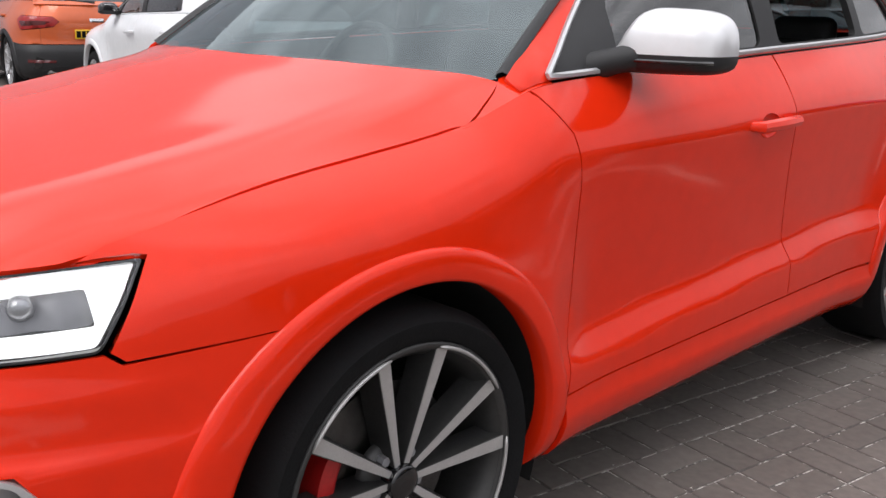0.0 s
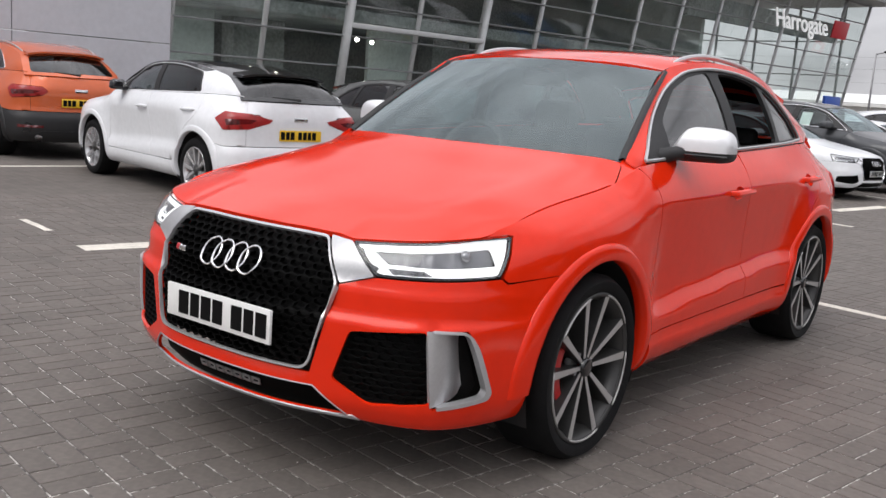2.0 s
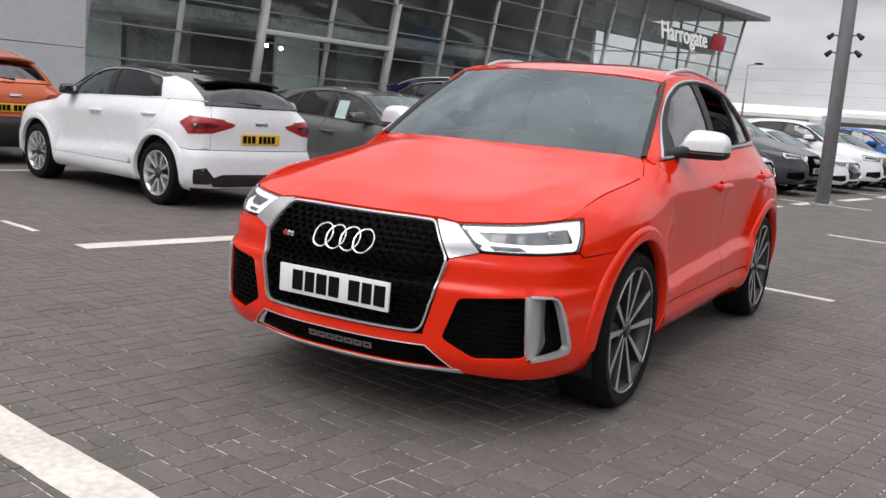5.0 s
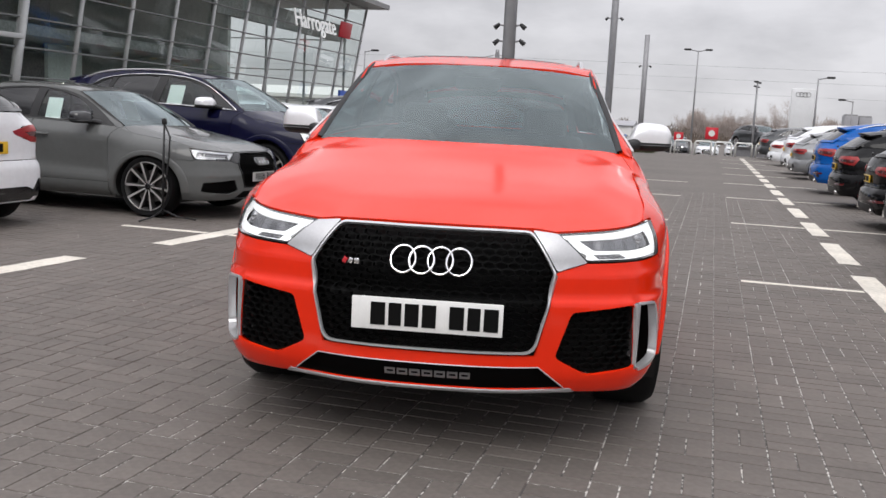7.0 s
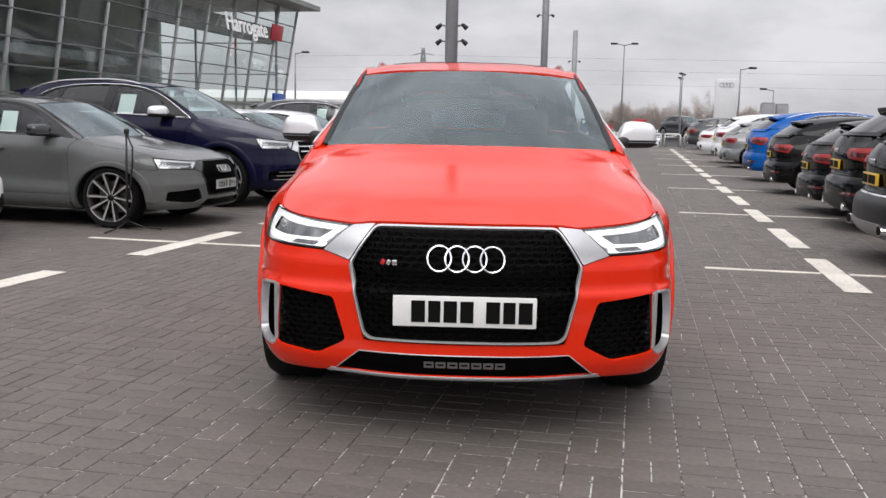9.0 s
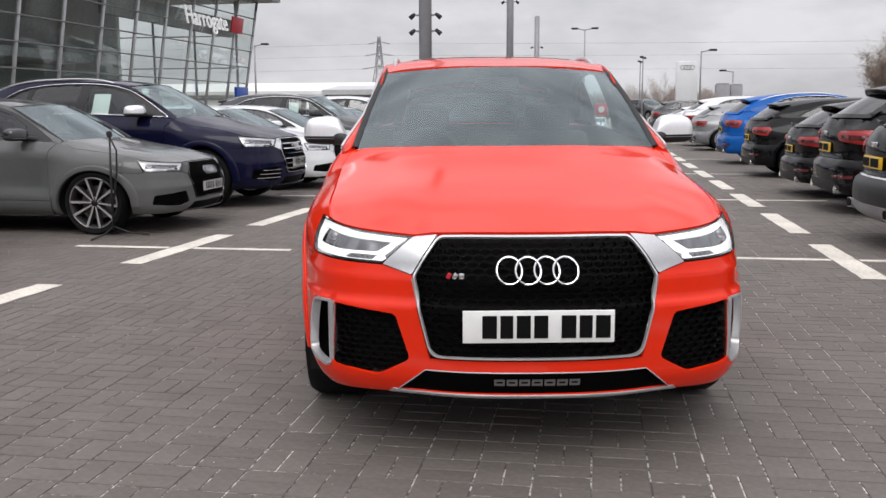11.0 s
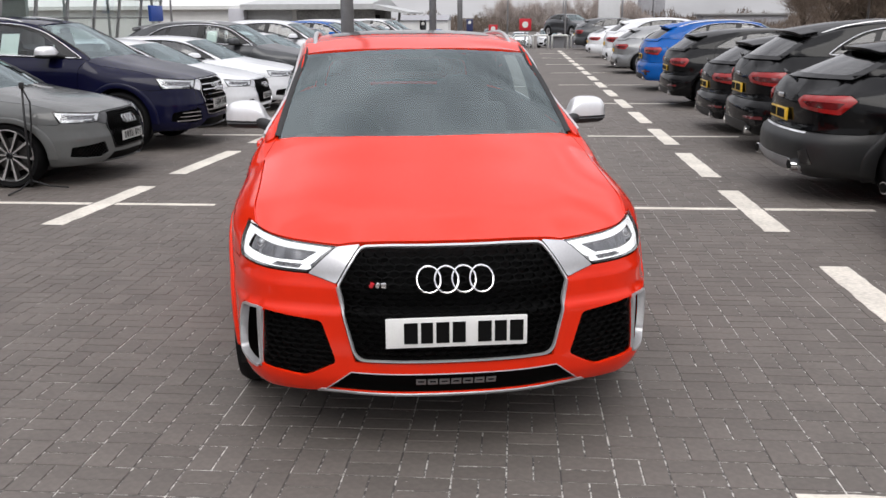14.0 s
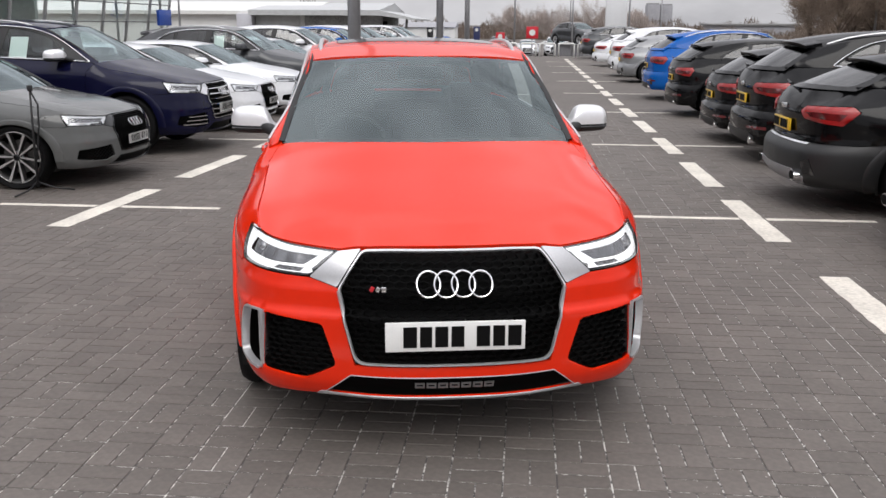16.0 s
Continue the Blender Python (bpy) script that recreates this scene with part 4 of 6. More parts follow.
        cover = add("lamp_lens", fx(sheet(shrink(hl_loop, .004), [], step, lambda s, z: flank(s, z, .002), .004, fl)), LENS, lamp)
        cover.visible_shadow = False
    # wings, doors, sills, quarters
    top = lambda y0, y1, n: [(Y(y0 + (y1 - y0) * k / n), float(TOP(y0 + (y1 - y0) * k / n)) - .002) for k in range(n + 1)]
    cut = [(Y(1.335), 1.040), (Y(1.392), .965), (Y(1.408), .85), (Y(1.408), .62), (Y(1.384), .392)]
    fender = top(.402, 1.318, 15) + cut + [(Y(1.380), .215)] + arc(HUB_F, RA, 196.3, 53.2, 24, GR) + [(Y(.404), .709), (s_x(.8345), .7265), (Y(.4545), .851)] + [(lamp_top(t)[0], lamp_top(t)[1] + .004) for t in (.98, .9, .84)]
    both("front_wing", sheet(shrink(fender, g), [], step, flank, .02), coat)
    rearcut = [(Y(2.480), .392), (Y(2.462), .60), (Y(2.420), .80), (Y(2.392), 1.0)]
    fdoor = cut[::-1] + top(1.322, 2.384, 20) + rearcut[::-1]
    arc_d = [p for p in arc(HUB_R, RA + .004, 6.5, 58, 9)]
    rcut = [(Y(3.50), .90), (Y(3.545), 1.02), (Y(3.50), 1.115)]
    rdoor = rearcut + top(2.390, 3.49, 12) + rcut[::-1] + [arc_d[k] for k in range(len(arc_d) - 1, -1, -1)]
    wrap = .075 if skid else 0
    tl = [(Y(3.985 + wrap), .925), (Y(4.03 + wrap), .972), (s_r(.50), .962), (s_r(.43), .905), (s_r(.50), .845), (Y(4.08 + wrap), .800)]
    quarter = rcut + top(3.51, 4.06, 8) + [(s_r(.655), 1.085), (s_r(.655), .967), (Y(4.03 + wrap), .972), (Y(3.985 + wrap), .925), (Y(4.08 + wrap), .800), (s_r(.655), .822), (s_r(.655), .64), (Y(4.05), .635)] + arc(HUB_R, RA, 140, 58, 12, GR)
    scoops = [[(Y(hy) + .058 * math.cos(a), hz - .004 + .034 * math.sin(a)) for a in np.linspace(0, 2 * math.pi, 25)[:-1]] for hy, hz in ((2.245, .925), (3.328, .955))] if hero else []
    fd = both("front_door", sheet(shrink(fdoor, g), scoops[:1], step, flank, .02), coat)
    rd = both("rear_door", sheet(shrink(rdoor, g), scoops[1:], step, flank, .02), coat)
    for scoop, doors in zip(scoops, (fd, rd)):
        cx, cz = np.mean(scoop, 0)
        dish = sheet(scoop, [], .012, lambda s, z: flank(s, z, -.024 * np.sqrt(np.clip(1.02 - ((s - cx) / .058) ** 2 - ((z - cz) / .034) ** 2, 0, 1))), 0)
        add("handle_recess", dish, coat, doors[0])
        add("handle_recess", mirrored(dish), coat, doors[1])
    both("rear_quarter", sheet(shrink(quarter, g), [], step, flank, .02), coat)
    sill = [(Y(1.384), .215), (Y(1.384), .388), (Y(3.075), .388), (Y(3.092), .215)]
    both("sill", sheet(shrink(sill, -.001), [], step, lambda s, z: flank(s, z, .016 * smooth_step(-z, -.38, -.32)), .05), lower or coat)
    for hub in (HUB_F, HUB_R):
        both("wheel_arch", arch_strip(hub, RI, RA + .003, GR, .011), lower or coat)
        liner = bmesh.new()
        ring = [[liner.verts.new((x, hub - .405 * math.cos(radians(a)), HUB_Z + .405 * math.sin(radians(a)))) for a in range(-20, 201, 10)] for x in (.86, .50)]
        for q in range(22):
            liner.faces.new((ring[0][q], ring[0][q + 1], ring[1][q + 1], ring[1][q]))
        liner.faces.new(ring[1])
        add_bm("wheel_well", liner, LINER, mirror=True)
    handles = ((2.262, .925, fd), (3.345, .955, rd))
    for hy, hz, doors in handles:
        hb = bmesh.new()
        xx = float(flank(np.array([Y(hy)]), np.array([hz]))[0][0])
        tube_into(hb, [(xx - .008, hy - .125, hz), (xx + .022, hy - .105, hz), (xx + .030, hy - .02, hz + .003), (xx + .026, hy + .09, hz + .005), (xx - .006, hy + .115, hz + .004)], [.012, .016, .017, .016, .012], 8)
        for door, sg in zip(doors, (1, -1)):
            b = hb.copy()
            if sg < 0:
                for v in b.verts:
                    v.co.x *= -1
            add_bm("door_handle", b, coat, door)
        hb.free()
    # bonnet
    lim = float(hood_side(.40))
    hood_loop = [(float(q[0]), float(q[1])) for q in _fe if q[0] < lim - .004]
    hood_loop += [(float(hood_side(q)) - .001, q) for q in (.42, .50, .60, .70, .80, .90, 1.0, 1.08, 1.12)]
    hood_loop += [(.781, 1.150), (.768, 1.190), (.744, 1.262), (.727, 1.299), (.60, 1.258), (.40, 1.203), (.20, 1.170), (0, 1.158)]
    hood_full = hood_loop + [(-a, b) for a, b in hood_loop[-2:0:-1]]
    add("bonnet", sheet(shrink(hood_full, g), [], step, hood, .02, (0, 0, 1)), coat)
    filler = [(float(hood_side(q)) + .004, q) for q in (1.115, 1.16, 1.20, 1.25, 1.30, 1.35, 1.395)]
    filler += [(.735, 1.39), (.722, 1.340), (.722, 1.302), (.744, 1.266), (.769, 1.194), (.783, 1.154)]
    rise = lambda x, y: (x, y, hood(x, y)[2] - .001 + smooth_step(y, 1.20, 1.34) * np.clip(hood_side(y) - x, 0, .06) * .08)
    both("wing_top", sheet(filler, [], step, rise, .012, (0, 0, 1)), coat)
    cowl = [(0, 1.13), (.3, 1.155), (.6, 1.225), (.73, 1.270), (.725, 1.33), (.5, 1.265), (.25, 1.20), (0, 1.180)]
    add("cowl", sheet(cowl + [(-a, b) for a, b in cowl[-2:0:-1]], [], .05, lambda x, y: (x, y, 1.012 + .04 * np.abs(x) ** 2), .01, (0, 0, 1)), PLASTIC)
    # windscreen and pillars
    scr = lambda a, b: screen(a / .67, b / .80)
    ws = [(-.665, .0), (.665, .0), (.665, .768), (-.665, .768)]
    ws_ob = add("windscreen", sheet(corner(shrink(ws, .006), .03, 4), [], .05, scr, .005, (0, -1, .5)), SCREEN, None, "clear windscreen mirroring the grey sky")
    ws_ob.visible_shadow = False
    frit_i = corner([(-.645, .014), (.645, .014), (.636, .730), (.11, .730), (.07, .68), (-.07, .68), (-.11, .730), (-.636, .730)], .03, 3)
    add("screen_border", sheet(corner(shrink(ws, .004), .03, 4), [frit_i], .04, lambda a, b: tuple(np.array(scr(a, b)) + np.array([[0], [.004], [-.004]])), .0, (0, -1, .5)), MESHBLACK, ws_ob)
    # black trim down each side of the screen
    strip_v, strip_f = [], []
    for v in np.linspace(.03, .95, 24):
        for a, out in ((.962, .001), (.972, .009), (.988, .016), (1.004, .003)):
            p = np.array([float(q) for q in screen(a, v)])
            strip_v.append(p + np.array([.35, -.75, .55]) * out)
    for k in range(23):
        strip_f += [(k * 4 + q, k * 4 + q + 1, k * 4 + q + 5, k * 4 + q + 4) for q in range(3)]
    both("screen_trim", (np.array(strip_v), strip_f), PLASTIC)
    if lod < 2:
        for x0, x1 in ((.50, -.05), (-.08, -.60)):
            bm = bmesh.new()
            pts = [Vector([float(q) for q in scr(x0 + (x1 - x0) * k / 8, .010 + .012 * math.sin(math.pi * k / 8))]) + Vector((0, -.003, .002)) for k in range(9)]
            tube_into(bm, pts, [.004] + [.003] * 7 + [.002], 6)
            add_bm("wiper", bm, PLASTIC)
    ys = np.linspace(1.30, 4.045, 60)
    out = [(float(a), float(TOP(a)) + .001) for a in ys] + [(float(a), float(EDGE_Z(a)) - .002) for a in ys[::-1]]
    dlo = [(1.372, float(TOP(1.372)) + .010), (1.562, 1.214), (1.815, 1.385), (2.02, 1.456), (2.28, 1.485), (2.60, 1.486), (2.85, 1.468), (3.04, 1.436), (3.20, 1.386), (3.40, 1.278), (3.545, 1.165)]
    if wide_pillar:
        dlo = dlo[:7] + [(3.10, 1.430), (3.26, 1.400), (3.38, float(TOP(3.38)) + .02)]
    dlo += [(a, float(TOP(a)) + .012) for a in (3.2, 2.9, 2.4, 1.9)]
    dlo = corner(dlo, [.02, .2, .2, .2, .2, .2, .2, .2, .2, .2, .03, .1, .1, .1, .1][-len(dlo):], 3)
    both("cabin_side", sheet(out, [dlo], step * 1.2, cabin, .008), coat)
    wins = [[(1.655, float(TOP(1.655)) + .022), (1.668, 1.228), (1.87, 1.370), (2.06, 1.434), (2.22, 1.460), (2.285, 1.464), (2.350, float(TOP(2.35)) + .022)],
            [(2.455, float(TOP(2.46)) + .022), (2.400, 1.466), (2.60, 1.468), (2.80, 1.454), (2.945, 1.432), (3.035, float(TOP(3.04)) + .022)],
            [(3.095, float(TOP(3.1)) + .022), (3.010, 1.418), (3.08, 1.400), (3.20, 1.352), (3.36, 1.268), (3.490, 1.172)]]
    if wide_pillar:
        wins = wins[:1] + [[wins[1][0], wins[1][1], (2.60, 1.468), (2.85, 1.446), (3.22, 1.385), (3.335, float(TOP(3.34)) + .030)]]
    wins = [corner(q, .03, 3) for q in wins]
    lining = [(float(a), float(TOP(a)) + .002) for a in ys[3:-4]] + [(float(a), float(EDGE_Z(a)) - .016) for a in ys[3:-4][::-1]]
    inn = lambda o: (lambda y, z: (cabin(y, z)[0] + o, y, z))
    if black_roof:
        head = [(a, b + .008) for a, b in ((1.60, 1.240), (1.815, 1.385), (2.02, 1.456), (2.28, 1.485), (2.60, 1.486), (2.85, 1.468), (3.10, 1.430), (3.26, 1.400))]
        head += [(float(a), float(EDGE_Z(a)) - .003) for a in np.linspace(3.40, 1.56, 24)]
        both("roof_edge", sheet(head, [], step * 1.2, inn(.004), .008), GLOSSBLACK, "gloss black roof edge")
    both("pillar_lining", sheet(lining, [dlo], .09, inn(-.034), .018, -1), TRIM)
    both("window_surround", sheet(shrink(dlo, -.006), wins, step * 1.5, inn(-.006), .02), PLASTIC)
    for k, q in enumerate(wins):
        for sg in (1, -1):
            if open_window and k == 1 and sg == 1:
                continue
            vf = sheet(shrink(q, -.008), [], .07, inn(-.012), .004)
            ob = add("side_window", vf if sg == 1 else mirrored(vf), (CARDGLASS if ticket else SIDEGLASS) if k == 0 else PRIVACY)
            ob.visible_shadow = False
    if chrome_line:
        pts = [Vector([float(v) for v in cabin(a, b)]) + Vector((.004, 0, 0)) for a, b in dense([tuple(map(float, q)) for q in dlo], .06)]
        bm = bmesh.new()
        tube_into(bm, pts, .0075, 6, True)
        add_bm("window_trim", bm, CHROME if not hero else ALU, mirror=True)
    # roof
    rl = [(0, 1.757), (.30, 1.792), (.50, 1.853), (.596, 1.902)] + [(float(EDGE_X(a)) - .002, a) for a in (2.1, 2.4, 2.7, 3.0, 3.3, 3.55, 3.70)] + [(.4, 3.74), (.2, 3.77), (0, 3.78)]
    rf = rl + [(-a, b) for a, b in rl[-2:0:-1]]
    sun_r = corner([(.46, 2.22), (.46, 3.1), (-.46, 3.1), (-.46, 2.22)], .06, 4)
    add("roof", sheet(rf, [sun_r] if hero else [], step * 1.3, roof, .02, (0, 0, 1)), GLOSSBLACK if black_roof else coat)
    if hero:
        add("sunroof", sheet(shrink(sun_r, .004), [], .06, lambda x, y: tuple(np.array(roof(x, y)) + np.array([[0], [0], [.002]])), .02, (0, 0, 1)), GLOSSBLACK)
    hl_in = [(a * 1.0, b) for a, b in rf if b > 1.77]
    add("headlining", sheet(shrink(hl_in, .004), [], .08, lambda x, y: tuple(np.array(roof(x, y)) - np.array([[0], [0], [.022]])), 0, (0, 0, -1)), TRIM)
    if rails:
        bm = bmesh.new()
        pts = []
        for k in range(25):
            y = 2.06 + 1.62 * k / 24
            lift = .036 * (1 - abs(2 * k / 24 - 1) ** 6) - .008
            pts.append((float(EDGE_X(y)) - .055, y, float(EDGE_Z(y)) + lift))
        tube_into(bm, pts, [.008] + [.0125] * 23 + [.008], 8)
        add_bm("roof_rail", bm, ALU, mirror=True)
    # tail
    bl = lambda a, b: backlight(a / .62, b / .42)
    blo = corner([(-.62, .0), (.62, .0), (.62, .42), (-.62, .42)], .01, 2)
    bli = corner([(-.55, .045), (.55, .045), (.53, .33), (-.53, .33)], .05, 4)
    gate = [(s_r(.655), .64), (s_r(.655), .822), (s_r(.50), .845), (s_r(.43), .905), (s_r(.50), .962), (s_r(.655), .967), (s_r(.655), 1.09)]
    gate_full = gate + [(2 * S_END - a, b) for a, b in gate[::-1]]
    tail_dir = (0, 1, 0)
    gate_ob = add("tailgate", sheet(shrink(gate_full, g), [], step, flank, .02, tail_dir), coat)
    add("gate_frame", sheet(blo, [bli], step * 1.4, bl, .02, (0, 1, .5)), GLOSSBLACK if black_roof else coat, gate_ob)
    add("rear_window", sheet(shrink(bli, -.006), [], .06, lambda a, b: tuple(np.array(bl(a, b)) - np.array([[0], [.006], [.004]])), .0, (0, 1, .5)), PRIVACY, gate_ob)
    add("gate_lining", sheet(shrink(blo, .01), [shrink(bli, -.004)], .08, lambda a, b: tuple(np.array(bl(a, b)) - np.array([[0], [.03], [.02]])), 0, (0, -1, -.5)), TRIM, gate_ob)
    bm = bmesh.new()
    rows = []
    for x, y in [(a * .128, 0) for a in range(-4, 5)]:
        yy = 3.77 - .14 * (x / .56) ** 2
        zz = float(ROOF_C(yy)) - .080 * abs(x / .56) ** 3
        rows.append([bm.verts.new((x, yy - .02, zz + .004)), bm.verts.new((x, yy + .17, zz - .030)), bm.verts.new((x, yy + .165, zz - .055)), bm.verts.new((x, yy - .02, zz - .05))])
    for a, b in zip(rows, rows[1:]):
        for q in range(4):
            bm.faces.new((a[q], b[q], b[(q + 1) % 4], a[(q + 1) % 4]))
    bm.faces.new(rows[0])
    bm.faces.new(rows[-1][::-1])
    add_bm("spoiler", bm, GLOSSBLACK if black_roof or dark_trim else coat, gate_ob)
    bmw = bmesh.new()
    tube_into(bmw, [(0, 4.30, 1.135), (.10, 4.292, 1.142), (.34, 4.262, 1.158)], [.018, .010, .006], 6)
    add_bm("rear_wiper", bmw, PLASTIC, gate_ob)
    if wide_pillar:
        tl = [(Y(3.86), .905), (Y(3.97), .985), (s_r(.60), .972), (s_r(.34), .915), (s_r(.38), .880), (s_r(.62), .810), (Y(4.04), .795)]
    both("tail_lamp", sheet(shrink(corner(tl, .012, 2), .002), [], step, lambda s, z: flank(s, z, .007), .03, (1, 1, 0)), REDLENS, "red tail lamp")
    inner_l = [(Y(4.06 + wrap), .905), (s_r(.66), .915), (s_r(.53), .905), (s_r(.60), .868), (Y(4.10 + wrap), .845)]
    both("tail_lamp_insert", sheet(inner_l, [], step, lambda s, z: flank(s, z, .0085), .005, (1, 1, 0)), DARKRED)
    rb = arc(HUB_R, RA, 140, 195.5, 10, GR)[::-1] + [(Y(4.05), .632), (s_r(.655), .637)]
    rb_half = [(s_r(.5), .235), (Y(4.05), .235)] + rb
    rb_full = rb_half + [(2 * S_END - a, b) for a, b in rb_half[::-1]]
    bump_r = add("rear_bumper", sheet(shrink(rb_full, g), [], step, flank, .03, tail_dir), lower or coat)
    dif = [(s_r(.60), .25), (s_r(.66), .33), (s_r(.50), .385)]
    dif_full = dif + [(2 * S_END - a, b) for a, b in dif[::-1]]
    add("diffuser", sheet(corner(dif_full, .02, 2), [], step, lambda s, z: flank(s, z, .006), .02, tail_dir), GALV if skid else GLOSSBLACK if wide_pillar else PLASTIC, bump_r)
    vent = [(s_r(.74), .36), (s_r(.70), .50), (s_r(.63), .47), (s_r(.66), .36)]
    vent = [(s_r(.81), .28), (s_r(.80), .43), (s_r(.69), .455), (s_r(.60), .35), (s_r(.64), .28)] if wide_pillar else vent
    both("bumper_vent", sheet(vent, [], step, lambda s, z: flank(s, z, .006), .02, (.5, 1, 0)), GLOSSBLACK, parent=bump_r)
    if lod < 2 and not wide_pillar and not skid:
        strip = [(s_r(.78), .425), (s_r(.50), .425), (s_r(.50), .455), (s_r(.78), .462)]
        both("rear_reflector", sheet(strip, [], step, lambda s, z: flank(s, z, .007), .01, (.5, 1, 0)), DARKRED, parent=bump_r)
    for sg in (() if wide_pillar else (1, -1)):
        ex = tube([(0, 4.20, 0), (0, 4.365 if skid else 4.345, 0)], .050, 18)
        for v in ex.verts:
            v.co = Vector((sg * .56 + v.co.x * (1.5 if skid else 1), v.co.y, v.co.z + (.335 if skid else .290)))
        tip_ob = add_bm("exhaust_tip", ex, CHROME, bump_r)
        if skid:
            # a black plug on the closed tip paints in the shade of its hollow
            bore_shade = tube([(0, 4.30, 0), (0, 4.368, 0)], .040, 18)
            for v in bore_shade.verts:
                v.co = Vector((sg * .56 + v.co.x * 1.55, v.co.y, v.co.z + .335))
            add_bm("bore_shade", bore_shade, MESHBLACK, tip_ob)
    if skid:
        lip = [(s_r(.62), .622), (s_r(.62), .638)]
        lip_full = lip + [(2 * S_END - a, b) for a, b in lip[::-1]]
        add("loading_strip", sheet(lip_full, [], step, lambda s, z: flank(s, z, .010), .01, tail_dir), CHROME, bump_r)
    if rear_plate:
        yb = float(flank(np.array([S_END]), np.array([.76]), 0)[1][0])
        rp = add_bm("rear_number_plate", box((0, yb + .008, .760), (.522, .012, .113), .003), PLATE_Y, car, "yellow number plate with black bars")
        xx = -.200
        for wd in (.062, .056, .060, .060, -.034, .062, .056, .062):
            if wd > 0 and lod < 2:
                add_bm("character_bar", box((xx + wd / 2, yb + .0155, .760), (wd - .012, .003, .079), 0), INK, rp, smooth=False)
            xx += abs(wd)
        add_bm("tail_badge", box((0, yb + .006, .925), (.17, .010, .045), .004), CHROME, gate_ob)
    # mirrors
    for sg in (1, -1):
        # a domed shell with a flat outer end, tapering down to its foot, on a dark lower half
        cap_top, cap_low = bmesh.new(), bmesh.new()
        for b, top_half in ((cap_top, True), (cap_low, False)):
            rings = []
            for e in np.linspace(-1, 1, 27):
                tall = .100 * float(MIRROR_TOP(e)) if top_half else -.044 * float(MIRROR_LOW(e))
                deep = .074 * float(MIRROR_DEEP(e))
                ring = []
                for a in np.linspace(0, math.pi, 17):
                    c, q = math.cos(a), math.sin(a)
                    yy = -math.copysign(abs(c) ** (.72 if c > 0 else .5), c) * deep
                    ring.append(b.verts.new((sg * (.893 + .118 * e), 1.690 + yy + .035 * e, 1.122 + tall * q ** .62)))
                rings.append(ring)
            for r0, r1 in zip(rings, rings[1:]):
                for q in range(16):
                    b.faces.new((r0[q], r0[q + 1], r1[q + 1], r1[q]))
                b.faces.new((r0[16], r0[0], r1[0], r1[16]))
            b.faces.new(rings[0])
            b.faces.new(rings[-1][::-1])
        mirror_ob = add_bm("door_mirror", cap_low, PLASTIC, car, "silver capped door mirror" if (hero or white_mirror) else "")
        add_bm("mirror_cap", cap_top, MIRRORCAP if (hero or white_mirror) else (GLOSSBLACK if dark_trim else coat), mirror_ob)
        seam = tube([(sg * (.893 + .118 * e), 1.690 + .035 * e - .0745 * float(MIRROR_DEEP(e)), 1.108) for e in np.linspace(-.55, .93, 12)], .0045, 6)
        add_bm("mirror_seam", seam, GLOSSBLACK, mirror_ob)
        stalk = bmesh.new()
        tube_into(stalk, [(sg * .745, 1.55, 1.085), (sg * .80, 1.60, 1.105), (sg * .87, 1.665, 1.125)], [.035, .03, .03], 16)
        add_bm("mirror_foot", stalk, PLASTIC, mirror_ob)
        mg = box((sg * .897, 1.758, 1.160), (.14, .006, .075), .002, pose(0, 0, 0, 0, 0, sg * 12))
        add_bm("mirror_glass", mg, CHROME, mirror_ob)
    # dark inside of the body
    tub = bmesh.new()
    pts = [(.68, 1.34), (.73, 1.5), (.762, 2.2), (.762, 2.8), (.735, 3.3), (.58, 3.9)]
    loop2 = pts + [(-a, b) for a, b in pts[::-1]]
    lo = [tub.verts.new((a, b, .30)) for a, b in loop2]
    hi = [tub.verts.new((a, b, float(TOP(b)) - .004)) for a, b in loop2]
    tub.faces.new(lo)
    for q in range(len(lo)):
        tub.faces.new((lo[q], lo[(q + 1) % len(lo)], hi[(q + 1) % len(lo)], hi[q]))
    add_bm("cabin_tub", tub, TRIM)
    pan = bmesh.new()
    box_into(pan, (0, .78, .45), (.96, .95, .5), .03)
    box_into(pan, (0, 2.22, .235), (1.54, 1.55, .05), .01)
    box_into(pan, (0, 3.75, .40), (.96, 1.05, .34), .03)
    box_into(pan, (0, 1.30, .62), (1.38, .06, .70), .02)
    add_bm("underbody", pan, LINER)
    dash = bmesh.new()
    box_into(dash, (0, 1.52, .93), (1.38, .50, .20), .06, pose(0, 0, 0, 4), 3)
    add_bm("dashboard", dash, TRIM)
    for sx in (-.37, .37):
        sb = seat_mesh(.50)
        bmesh.ops.translate(sb, vec=(sx, 2.22, .38), verts=sb.verts)
        s_ob = add_bm("front_seat", sb, LEATHER)
        hb = box((sx, 2.63, 1.185), (.27, .10, .20), .045, pose(0, 0, 0, -8), 3)
        add_bm("headrest", hb, LEATHER, s_ob)
    sb = seat_mesh(1.22)
    bmesh.ops.translate(sb, vec=(0, 3.06, .38), verts=sb.verts)
    bench = add_bm("rear_bench", sb, LEATHER)
    for sx in (-.38, .38):
        add_bm("headrest", box((sx, 3.46, 1.13), (.25, .09, .15), .04, None, 3), LEATHER, bench)
    if lod < 2:
        sw = bmesh.new()
        tilt_m = pose(-.37, 1.80, .985, 62)
        tube_into(sw, [tilt_m @ Vector((.183 * math.cos(a), .183 * math.sin(a), 0)) for a in np.linspace(0, 2 * math.pi, 33)[:-1]], .015, 8, True)
        box_into(sw, tilt_m @ Vector((0, 0, -.02)), (.30, .10, .045), .015, pose(0, 0, 0, 62))
